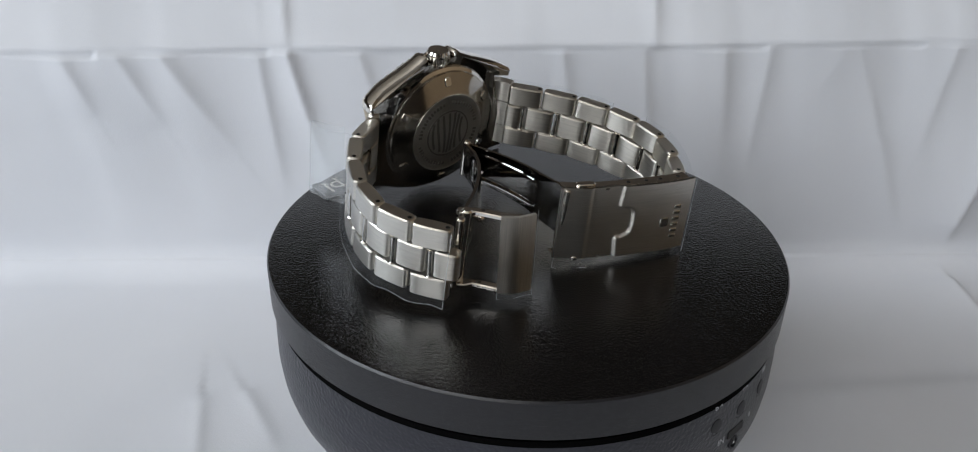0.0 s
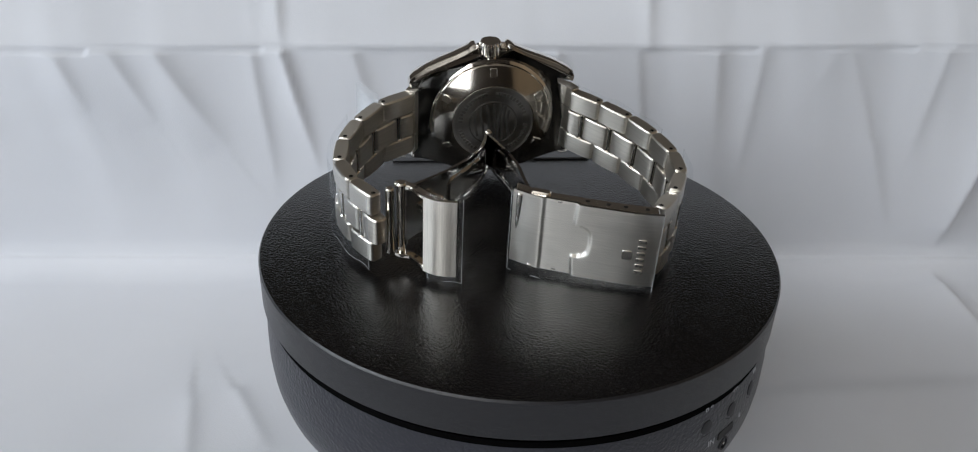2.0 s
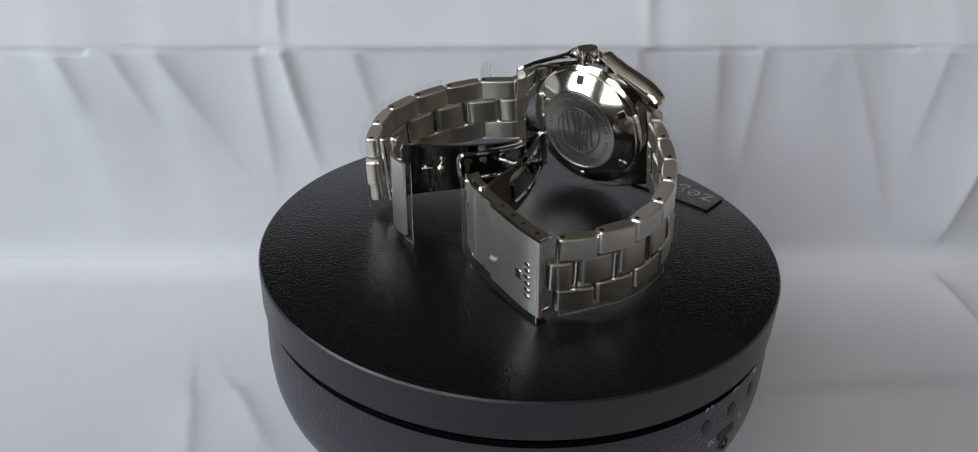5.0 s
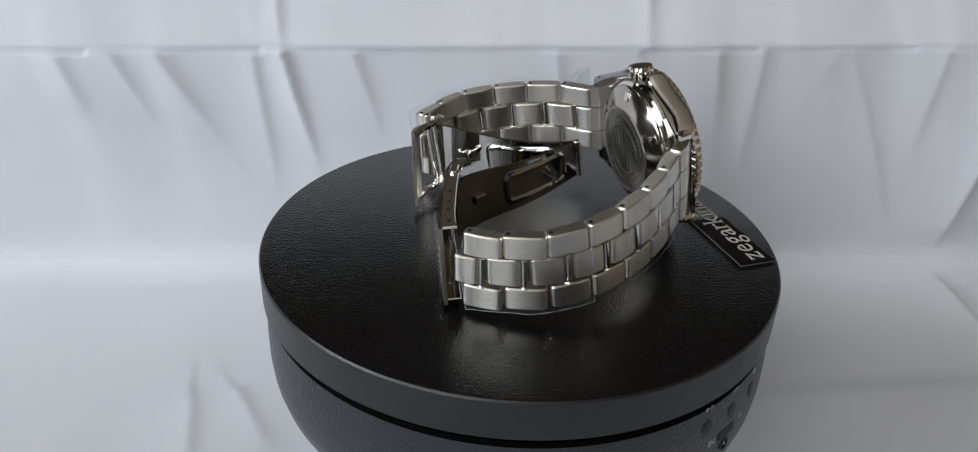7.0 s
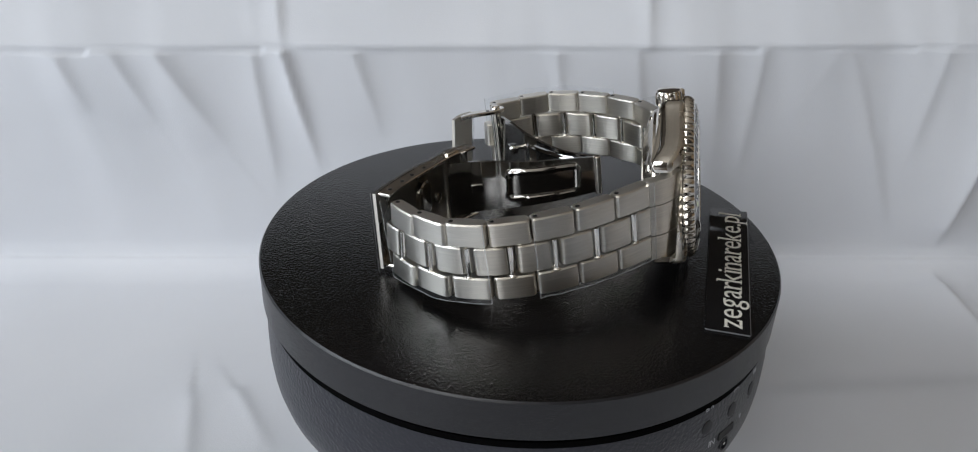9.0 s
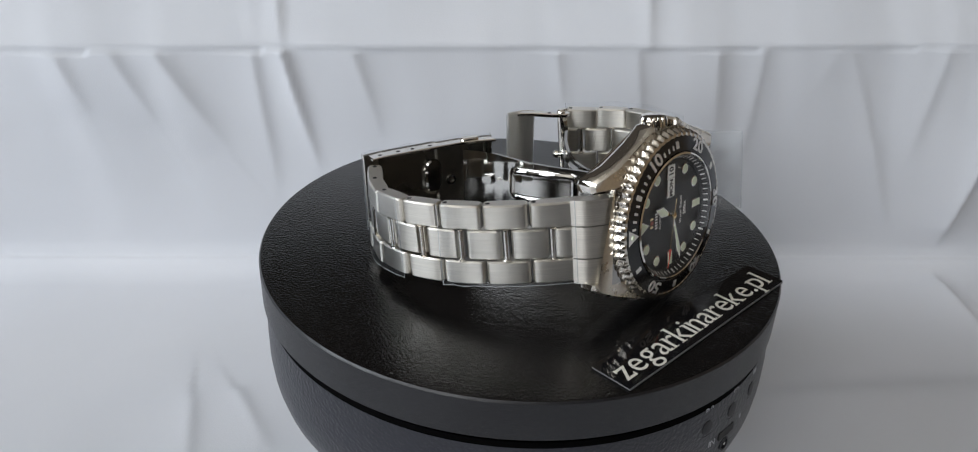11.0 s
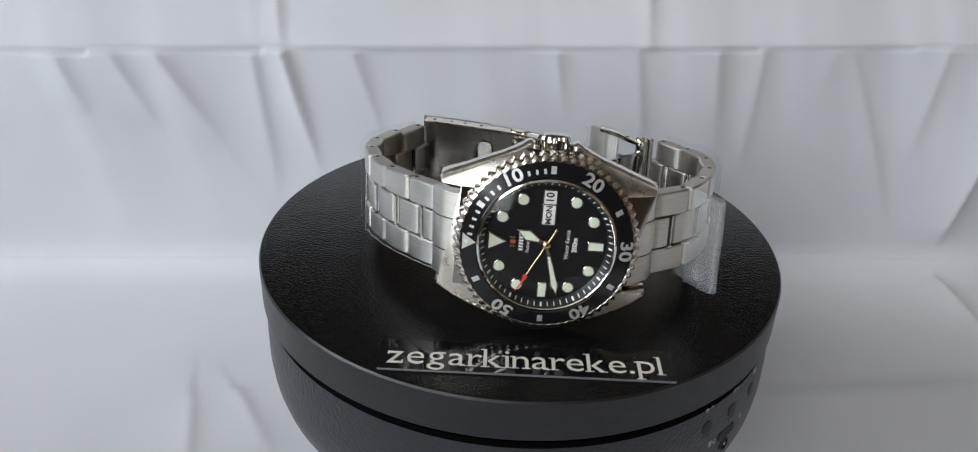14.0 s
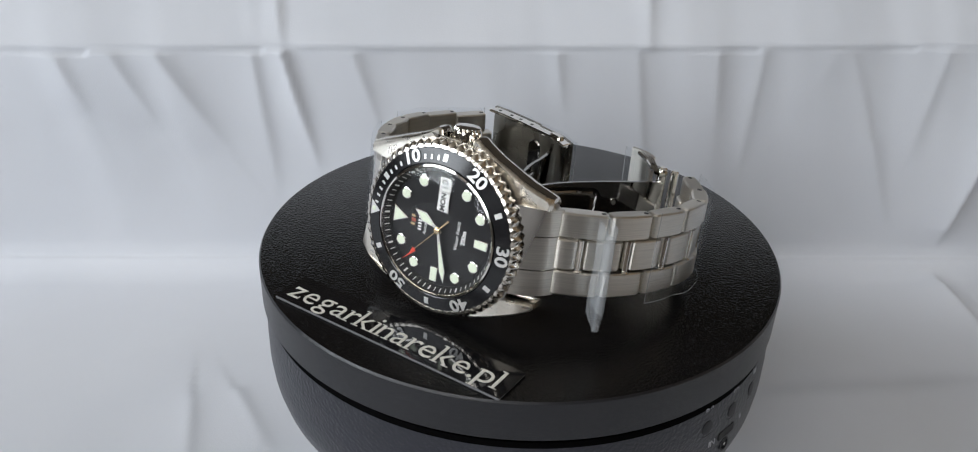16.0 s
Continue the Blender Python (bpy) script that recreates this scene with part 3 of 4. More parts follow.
def watch():
    w = empty("wristwatch", Matrix.Translation((0, 0, ZP)))
    P = lambda name, bm, mat, label="", m=None, parent=None, smooth=35: part(name, bm, mat, parent or w, label, (W_HEAD if m is None else W_HEAD @ m) if parent is None else m, smooth)

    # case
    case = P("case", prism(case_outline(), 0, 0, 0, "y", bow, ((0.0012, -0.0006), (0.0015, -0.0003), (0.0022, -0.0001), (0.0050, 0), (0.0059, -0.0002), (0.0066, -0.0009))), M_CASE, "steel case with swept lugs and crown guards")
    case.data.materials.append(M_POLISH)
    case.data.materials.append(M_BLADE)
    # faces towards the wrist take the darkened steel: shade of the recess in colour
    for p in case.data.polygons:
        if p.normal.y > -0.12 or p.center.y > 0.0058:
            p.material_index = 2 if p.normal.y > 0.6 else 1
    part("case_middle", lathe([(0.0188, 0.0022), (0.0188, 0.0074), (0.0180, 0.0080)], 96), M_POLISH, case)
    # case back
    back = P("case_back", lathe([(0.0178, 0.0066), (0.0178, 0.0080), (0.0174, 0.0084), (0.0126, 0.0106), (0.0122, 0.0108)], 128), M_BACK, "polished screw-down steel case back", Matrix.Translation((0, 0.0007, 0)))
    part("medallion", lathe([(0.0121, 0.0100), (0.0121, 0.01095), (0.0117, 0.0110), (0.0116, 0.01092)], 96), M_ETCH, back, "turned disc with engraved emblem")
    for k in range(6):
        a = 2 * math.pi * (k + 0.5) / 6
        bm = prism(rounded(-0.0013, 0.0013, -0.0010, 0.0010, 0.0003, 2), -0.0010, 0.0004, 0.0001)
        part("notch", bm, M_POLISH, back, "", Matrix.Translation((0.0157 * math.cos(a), 0.0091, 0.0157 * math.sin(a))) @ pose(0, 0, 0, 0, -math.degrees(a), 0) @ pose(0, 0, 0, -90, 0, 0) @ pose(0, 0, 0, 0, 22, 0))
    # engraved emblem: a ring and curved bars, and rows of small marks round it
    part("emblem_ring", lathe([(0.0073, 0.01085), (0.0073, 0.01100), (0.0069, 0.01100), (0.0069, 0.01085)], 64, caps=False), M_ENGRAVED, back)
    for k in range(7):
        x = (-4.8 + 1.6 * k) * mm
        h = math.sqrt(max(0.0, 0.0064 ** 2 - x * x))
        p = [Vector((x + 0.0006 * math.sin(t * 3.0 + k), -h + 2 * h * t)) for t in [i / 10 for i in range(11)]]
        bm = ribbon(p, 0.00075, 0.01085, 0.01100)
        part("emblem_bar", bm, M_ENGRAVED, back, "", pose(0, 0, 0, 90, 0, 0) @ Matrix.Diagonal((1, 1, -1, 1)))
    for k in range(56):
        if k % 14 in (0, 13):
            continue
        a = 2 * math.pi * k / 56
        bm = prism(rounded(-0.00035, 0.00035, -0.0006, 0.0006 - 0.0003 * (k % 3 == 0), 0.0001, 1), -0.0001, 0.00006, 0.00002)
        part("engraved_mark", bm, M_ENGRAVED, back, "", Matrix.Translation((0.0098 * math.cos(a), 0.01097, 0.0098 * math.sin(a))) @ pose(0, 0, 0, 0, 90 - math.degrees(a), 0) @ pose(0, 0, 0, -90, 0, 0))

    # crown with fluted edge
    flute = lambda i, k, r: r * (1 - (0.12 if (i % 5) in (0, 1) and k in (2, 3, 4) else 0))
    crown = P("crown", lathe([(0.0022, 0), (0.0030, 0.0002), (0.0033, 0.0006), (0.0033, 0.0028), (0.0032, 0.0034), (0.0028, 0.0040), (0.0016, 0.0042)], 80, "z", flute), M_POLISH, "fluted steel screw-down crown", pose(0.0004, 0.0050, 0.0195))
    part("crown_tube", lathe([(0.0024, -0.002), (0.0024, 0.0004)], 32, "z"), M_POLISH, crown)

    # bezel with scalloped edge, black insert and raised marks
    def coin(i, k, r):
        ph = (i % 6) / 6 * 2 * math.pi
        dip = 0.00062 * (0.5 - 0.5 * math.cos(ph))
        return r - dip if k in (2, 3, 4) else r - dip * 0.35
    bezel = P("bezel", lathe([(0.0176, 0.0010), (0.0200, 0.0008), (0.0208, 0.0001), (0.0209, -0.0008), (0.0206, -0.0018), (0.0200, -0.0024), (0.0193, -0.0026), (0.0191, -0.0024)], 360, "y", coin, caps=False), M_SATIN, "rotating steel bezel with scalloped edge", Matrix.Translation((0, 0.0012, 0)))
    part("insert", lathe([(0.0192, -0.00235), (0.0190, -0.00260), (0.0158, -0.00330), (0.0155, -0.0031), (0.0154, -0.0010)], 192, caps=False), M_INSERT, bezel, "glossy black bezel insert")

    def slope(r):
        return -0.00260 - (0.0190 - r) / (0.0190 - 0.0158) * 0.0007
    tilt = math.degrees(math.atan2(0.0007, 0.0032))
    for n in (10, 20, 30, 40, 50):
        m = on_dial(n * 6, 0.0174, slope(0.0174) - 0.00018) @ pose(0, 0, 0, -tilt, 0, 0)
        writing("numeral", str(n), 0.0040, M_PRINT, bezel, m, 0.00005, 0.00010, "", 1.2)
    for n in range(60):
        if n % 10 == 0:
            continue
        big = n % 5 == 0
        if not big and (n > 15 or n in (9, 11)):
            continue
        hw, hl = (0.00058, 0.00085) if big else (0.00028, 0.00055)
        r = 0.0174 if big else 0.0171
        bm = prism(rounded(-hw, hw, -hl, hl, 0.00008, 1), -0.00002, 0.00006, 0.00002)
        part("minute_mark", bm, M_PRINT, bezel, "", on_dial(n * 6, r, slope(r) - 0.00006) @ pose(0, 0, 0, -tilt, 0, 0))
    tri = [(-0.0019, 0.0014), (0, -0.0016), (0.0019, 0.0014)]
    part("zero_triangle", prism(tri, -0.00002, 0.00007, 0.00002), M_PRINT, bezel, "white triangle at zero", on_dial(0, 0.0172, slope(0.0172) - 0.00006) @ pose(0, 0, 0, -tilt, 0, 0))
    part("zero_pip", lathe([(0.0006, 0), (0.0005, 0.0003), (0.0002, 0.0004)], 20, "z"), M_LUME, bezel, "lume pip", on_dial(0, 0.0175, slope(0.0175) - 0.0001))
    part("crystal_ring", lathe([(0.0154, -0.0030), (0.0154, -0.0034), (0.0150, -0.0036), (0.0148, -0.0034)], 160, caps=False), M_POLISH, bezel)

    # dial
    dial = P("dial", lathe([(0.0150, 0.0004), (0.0150, 0.0)], 128), M_DIAL, "black dial with pale luminous markers")
    part("chapter_ring", lathe([(0.0149, -0.0022), (0.0137, -0.0004), (0.0135, -0.0002), (0.0135, 0.0)], 160, caps=False), M_DIAL, dial, "sloping black chapter ring")
    for n in range(60):
        big = n % 5 == 0
        bm = prism(rounded(-0.00022 if big else -0.00011, 0.00022 if big else 0.00011, -0.0006, 0.0006, 0.00005, 1), 0, 0.00006, 0.00002)
        part("minute_tick", bm, M_WHITE, dial, "", on_dial(n * 6, 0.0142, -0.00120) @ pose(0, 0, 0, 56.3 - 0, 0, 0))
    for h in range(12):
        if h == 3:
            continue
        m = on_dial(h * 30, 0.0111 if h in (0, 6, 9) else 0.0116, -0.0001)
        if h == 0:
            tr = [(-0.0018, 0.0016), (0, -0.0019), (0.0018, 0.0016)]
            shape = prism(grow(tr, 0.00022), 0, 0.0003, 0.0001), prism(tr, 0.0002, 0.0004, 0.00008)
        elif h in (6, 9):
            shape = prism(rounded(-0.00105, 0.00105, -0.0018, 0.0018, 0.0001, 1), 0, 0.0003, 0.0001), prism(rounded(-0.00085, 0.00085, -0.0016, 0.0016, 0.0001, 1), 0.0002, 0.0004, 0.00008)
        else:
            shape = lathe([(0.00135, 0), (0.00135, 0.0003), (0.00125, 0.00035)], 32, "z"), lathe([(0.00112, 0.0002), (0.00112, 0.0004), (0.001, 0.00044)], 32, "z")
        rim = part("marker", shape[0], M_POLISH, dial, "hour marker with a thin steel rim", m)
        part("marker_lume", shape[1], M_LUME, dial, "pale green lume", m)
    # day and date window, read with twelve up
    for name, text, z, hw in (("day_disc", "MON", 0.0068, 0.0022), ("date_disc", "10", 0.0108, 0.0015)):
        m = on_dial(90, z, -0.00004, 0)
        part(name + "_frame", prism(rounded(-hw - 0.00025, hw + 0.00025, -0.00160, 0.00160, 0.00015, 2), 0, 0.00030, 0.0001), M_POLISH, dial, "bevelled steel window frame", m)
        part(name, prism(rounded(-hw, hw, -0.00135, 0.00135, 0.0001, 1), 0.0001, 0.00034, 0.00002), M_WHITE, dial, "white calendar disc", m)
        writing("calendar_text", text, 0.0018 if hw > 0.002 else 0.0024, M_INK, dial, m @ Matrix.Translation((0, 0, 0.00037)), 0.00002, 0.00005)
    # printed lines: emblem and a nameless word bar towards twelve, ratings towards six
    m0 = on_dial(0, 0.0062, -0.00004, 0)
    part("dial_emblem", prism(rounded(-0.00045, 0.00045, -0.0006, 0.0006, 0.0002, 2), 0, 0.00008, 0.00002), M_EMBLEM, dial, "small red shield emblem", on_dial(0, 0.0074, -0.00004, 0))
    for s in (-1, 1):
        part("dial_emblem_side", prism(rounded(-0.0003, 0.0003, -0.0006, 0.0006, 0.0002, 2), 0, 0.00008, 0.00002), M_GOLD, dial, "", on_dial(0, 0.0074, -0.00004, 0) @ Matrix.Translation((s * 0.0010, 0.0001, 0)))
    for i in range(6):
        part("dial_word_bar", prism(rounded(-0.00022, 0.00022, -0.0005, 0.0005, 0.00008, 1), 0, 0.00006, 0.00002), M_WHITE, dial, "", on_dial(0, 0.0056, -0.00004, 0) @ Matrix.Translation(((i - 2.5) * 0.00070, 0, 0)))
    writing("dial_text", "Automatic", 0.0012, M_WHITE, dial, on_dial(0, 0.0041, -0.00008, 0), 0.00002)
    writing("dial_text", "Water Resist", 0.0013, M_WHITE, dial, on_dial(180, 0.0047, -0.00008, 0), 0.00002)
    writing("dial_text", "200m", 0.0015, M_WHITE, dial, on_dial(180, 0.0064, -0.00008, 0), 0.00002, 0.00005)

    # hands
    def hand(pts, lo, hi):
        return prism([(x * mm, y * mm) for x, y in pts], lo, hi, 0.00006)
    m = on_dial(24.5, 0.0, -0.0006)
    hour = part("hour_hand", hand([(-0.35, -1), (0.35, -1), (0.45, 1.6), (1.35, 4.6), (0, 7.6), (-1.35, 4.6), (-0.45, 1.6)], 0, 0.0002), M_POLISH, w, "arrow hour hand", W_HEAD @ m)
    part("hour_lume", hand([(0.25, 1.9), (1.05, 4.6), (0, 6.9), (-1.05, 4.6), (-0.25, 1.9)], 0.0001, 0.00026), M_LUME, hour)
    m = on_dial(254.5, 0.0, -0.0009)
    minute = part("minute_hand", hand([(-0.4, -1), (0.4, -1), (0.4, 2.0), (0.85, 9.8), (0, 12.6), (-0.85, 9.8), (-0.4, 2.0)], 0, 0.0002), M_POLISH, w, "long minute hand", W_HEAD @ m)
    part("minute_lume", hand([(0.25, 2.8), (0.62, 9.7), (0, 11.8), (-0.62, 9.7), (-0.25, 2.8)], 0.0001, 0.00026), M_LUME, minute)
    second = part("second_hand", hand([(-0.28, -4.2), (0.28, -4.2), (0.12, 0), (0.10, 8.5), (-0.10, 8.5), (-0.12, 0)], 0, 0.00015), M_GOLD, w, "thin gold second hand with red tip")
    part("red_tip", hand([(0.62, 8.3), (0, 10.2), (0, 13.0), (0, 13.0), (0, 10.2), (-0.62, 8.3)][:3] + [(-0.62, 8.3)], 0.00002, 0.0002), M_RED, second, "red arrow tip")
    part("hub", lathe([(0.0008, 0), (0.0008, 0.0003), (0.0005, 0.0005)], 28, "z"), M_GOLD, second)
    crystal = P("crystal", lathe([(0.0149, -0.0035), (0.0146, -0.0037), (0.0060, -0.0037), (0.0001, -0.0037)], 96, caps=False), M_CRYSTAL, "clear flat crystal", Matrix.Translation((0, 0.0012, 0)))
    crystal.visible_shadow = False
    tagged(w, "stainless steel diver wristwatch with black dial lying on its side", "wristwatch")
    return w, second


WATCH, SECOND = watch()

# pins of the band in watch space, millimetres, from the case to the clasp
PINS_12 = [(-23.6, 9.6), (-30.8, 17.1), (-37.2, 25.4), (-41.7, 34.5), (-44.0, 44.0), (-43.2, 53.9), (-38.5, 63.0), (-32.4, 70.6)]
PINS_6 = [(24.2, 9.3), (33.6, 15.4), (39.8, 24.3), (43.7, 34.0), (44.8, 44.0), (41.3, 53.0), (35.8, 61.0)]


def link_mesh(name, length, z0, z1, mat, thick=0.0036):
    """A link along x, outside at +y, with rounded ends and softened long edges."""
    r = 0.0011
    pts = []
    for cx, cy, a0 in ((length - r, thick / 2 - r, 0), (r, thick / 2 - r, 90), (r, -thick / 2 + r, 180), (length - r, -thick / 2 + r, 270)):
        for i in range(4):
            a = radians(a0 + 90 * i / 3)
            pts.append((cx + r * math.cos(a), cy + r * math.sin(a)))
        if a0 in (0, 180):
            sg = 1 if a0 == 0 else -1
            for i in range(1, 6):
                t = i / 6
                x = length - r - (length - 2 * r) * t if a0 == 0 else r + (length - 2 * r) * t
                pts.append((x, sg * (thick / 2 + 0.00018 * math.sin(math.pi * t))))
    bm = prism(pts, z0, z1, 0.00035)
    bmesh.ops.recalc_face_normals(bm, faces=bm.faces)
    me = bpy.data.meshes.new(name)
    bm.to_mesh(me)
    bm.free()
    me.materials.append(mat)
    if "brushed" in mat.name:
        grain_map(me)
    for p in me.polygons:
        p.use_smooth = True
    me.set_sharp_from_angle(angle=radians(30))
    return me


def band():
    b, h = BAND_Z, BAND_H
    z_out = 0.0040
    hi, lo = (link_mesh("outer_link", 0.0098, z0, z1, M_BRUSH) for z0, z1 in ((b + z_out, b + h), (b - h, b - z_out)))
    mid = link_mesh("center_link", 0.0080, b - z_out + 0.0004, b + z_out - 0.0004, M_BRUSH, 0.0037)
    bar = link_mesh("polished_bar", 0.0014, b - z_out + 0.0001, b + z_out - 0.0001, M_POLISH, 0.0034)
    pin = bpy.data.meshes.new("pin")
    bm = lathe([(0.00055, b + h - 0.0002), (0.00055, b + h + 0.00004), (0.0003, b + h + 0.00006)], 16, "z")
    bm.to_mesh(pin)
    bm.free()
    pin.materials.append(M_HOLE)

    def run(pins):
        pts = [Vector((x * mm, y * mm)) for x, y in pins]

        def seat(p, q, mesh_len):
            d = q - p
            a = math.atan2(d.y, d.x)
            m = Matrix.Translation((p.x, p.y, 0)) @ Matrix.Rotation(a, 4, "Z")
            return m, d.length
        for i, (p, q) in enumerate(zip(pts, pts[1:])):
            mid_y = (p.y + q.y) / 2
            W = W_MAT @ lean(mid_y, 8.0 * min(1.0, max(0.0, (mid_y - 0.046) / 0.022)))
            m, L = seat(p, q, 0.0098)
            s = Matrix.Diagonal((L / 0.0100, 1, 1, 1))
            for me in (hi, lo):
                part("outer_link", me, None, WATCH, "", W @ m @ s)
            part("pin", pin, None, WATCH, "", W @ m @ Matrix.Translation((L - 0.0014, 0, 0)))
            # centre link straddles the joint
            mid_a = p + (q - p) * 0.5
            mid_b = q + ((pts[i + 2] - q) * 0.5 if i + 2 < len(pts) else (q - p) * 0.3)
            m, L = seat(mid_a, mid_b, 0.008)
            part("center_link", mid, None, WATCH, "", W @ m @ Matrix.Translation((0.0008, 0, 0)) @ Matrix.Diagonal(((L - 0.0016) / 0.0082, 1, 1, 1)))
            part("polished_bar", bar, None, WATCH, "", W @ m @ Matrix.Translation((-0.0007, 0, 0)))
        first = pts[0] + (pts[1] - pts[0]) * 0.5
        m, L = seat(pts[0], first, 0.005)
        part("center_link", mid, None, WATCH, "", W_MAT @ m @ Matrix.Diagonal((L / 0.0084, 1, 1, 1)))
    run(PINS_12)
    run(PINS_6)
    # end links between the lugs, each in three ribs
    for s in (-1, 1):
        for z0, z1, name in ((b - 0.0102, b - 0.0041, "end_link_rib"), (b - 0.0038, b + 0.0038, "end_link_rib"), (b + 0.0041, b + 0.0102, "end_link_rib")):
            path = smooth_path([(s * 17.2 * mm, 3.0 * mm), (s * 20.0 * mm, 4.5 * mm), (s * 22.8 * mm, 6.8 * mm), (s * 24.4 * mm, 9.6 * mm)], 0.0008)
            part(name, ribbon(path, 0.0030, z0, z1), M_BRUSH, WATCH, "", W_MAT)


band()


def formed(path, z0, z1, thick, height, rows=48):
    """A bent sheet whose outer face is pressed into relief: height(run, z)."""
    run = [0.0]
    for p, q in zip(path, path[1:]):
        run.append(run[-1] + (q - p).length)
    n = len(path)
    bm = bmesh.new()
    face, rear = [], []
    for i, p in enumerate(path):
        d = (path[min(i + 1, n - 1)] - path[max(i - 1, 0)]).normalized()
        nv = Vector((-d.y, d.x))
        fr, rr = [], []
        for k in range(rows + 1):
            f = i / (n - 1)
            lo, hi = (z0(f), z1(f)) if callable(z0) else (z0, z1)
            z = lo + (hi - lo) * k / rows
            h = height(run[i], z - (lo + hi) / 2)
            q = p + nv * h
            fr.append(bm.verts.new((q.x, q.y, z)))
            q = p + nv * (min(h, 0.0009) * 0.8 - thick)
            rr.append(bm.verts.new((q.x, q.y, z)))
        face.append(fr)
        rear.append(rr)
    for grid in (face, rear):
        for p, q in zip(grid, grid[1:]):
            bridge(bm, p, q, False)
    for i in range(n - 1):
        for k in (0, rows):
            bm.faces.new((face[i][k], face[i + 1][k], rear[i + 1][k], rear[i][k]))
    for i in (0, n - 1):
        bridge(bm, face[i], rear[i], False)
    return bm, run[-1]


# line of the clasp's cover in watch space, millimetres
COVER = [(-32.0, 75.0), (-26.0, 73.6), (-17.0, 70.4), (-9.0, 67.3), (-4.0, 65.0), (2.0, 60.6)]


def clasp():
    b = 0.0004
    # folded cover
    shape = [(x * mm, y * mm) for x, y in COVER]
    outer, fine = smooth_path(shape, 0.0008), smooth_path(shape, 0.00030)

    def soft(x, wd):
        t = min(1.0, max(0.0, 0.5 + x / wd))
        return t * t * (3 - 2 * t)

    def raised(s, z):
        """Height of the pressed form: the long plate stands proud, with a thumb notch in its end."""
        end = 0.0212
        notch = 0.0212 - 0.0044 * max(0.0, 1 - (z / 0.0046) ** 4) ** 0.5
        lim = min(end, notch) - 0.0006 * (z / 0.0104) ** 2
        h = 0.00085 * soft(lim - s, 0.0009)
        return h + 0.00035 * soft(s - 0.0290, 0.0007)
    bm, _ = formed(fine, b - 0.0105, b + 0.0105, 0.0007, raised)
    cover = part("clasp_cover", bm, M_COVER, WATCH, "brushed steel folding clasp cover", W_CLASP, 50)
    # faces not turned outwards get darker steel: the inside's shade is in its colour
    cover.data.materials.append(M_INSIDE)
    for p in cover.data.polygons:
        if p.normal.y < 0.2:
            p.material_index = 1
    # inside of the cover: pressed boss and eyelet
    inside = lambda x, y, z: Matrix.Translation((x, y, z)) @ pose(0, 0, 0, 0, 0, -16) @ pose(0, 0, 0, 90, 0, 0)
    part("pressed_boss", prism(rounded(-0.0024, 0.0024, -0.0048, 0.0048, 0.0020), -0.0004, 0.0007, 0.0004), M_BLADE, cover, "", inside(-0.0135, 0.0684, b + 0.001))
    part("eyelet", lathe([(0.0014, -0.0003), (0.0014, 0.0005), (0.0009, 0.0006), (0.0008, -0.0002)], 24, "z", caps=False), M_BLADE, cover, "", inside(-0.0088, 0.0664, b - 0.001))
    for s in (-1, 1):
        pts = [Vector(p) for p in outer]
        inner = [p + Vector((-0.0008, -0.0034)) for p in pts]
        outline = [tuple(p) for p in pts[1:-1]] + [tuple(p) for p in reversed(inner[1:-1])]
        z = b + s * 0.0100
        part("side_wall", prism(outline, z - 0.0004, z + 0.0004, 0.0002), M_POLISH, cover, "polished side of the clasp")
        for k in range(4):
            f = pts[4 + 5 * k] + Vector((-0.0004, -0.0018))
            part("spring_bar_hole", lathe([(0.00055, -0.0003), (0.00055, 0.00045), (0.0003, 0.00047)], 16, "z"), M_HOLE, cover, "", Matrix.Translation((f.x, f.y, z)) if s > 0 else Matrix.Translation((f.x, f.y, z)) @ pose(0, 0, 0, 180, 0, 0))
        f = pts[-9] + Vector((-0.0004, -0.0018))
        part("release_button", prism(rounded(-0.0026, 0.0026, -0.0011, 0.0011, 0.001), -0.0002, 0.0011, 0.0003), M_POLISH, cover, "oval release button", Matrix.Translation((f.x, f.y, z)) @ pose(0, 0, 0, 0 if s > 0 else 180, 0, -25 if s > 0 else 25))
    # stamped emblem and word bars, read along the cover's height
    d = (Vector((-17, 70.4)) - Vector((-28, 74.2))).normalized()
    a = math.degrees(math.atan2(d.y, d.x))
    spot = lambda x, y, z: Matrix.Translation((x, y, z)) @ pose(0, 0, 0, 0, 0, a) @ pose(0, 0, 0, -90, 0, 0)
    for i in range(6):
        part("stamped_bar", prism(rounded(-0.0011, 0.0011, -0.00055, 0.00055, 0.0002, 2), -0.0002, 0.00030, 0.00018), M_SATIN, cover, "", spot(-0.0278, 0.0749, b - 0.0062 + 0.0018 * i))
    part("stamped_emblem", prism(rounded(-0.0013, 0.0013, -0.0014, 0.0014, 0.0005, 3), -0.0002, 0.00030, 0.00018), M_SATIN, cover, "", spot(-0.0246, 0.0739, b - 0.0016))

    # two folding blades, hinged at the inner pin
    TILT = (0.05, -0.05)          # the open blades lean
    hinge = (3.4, 24.4)
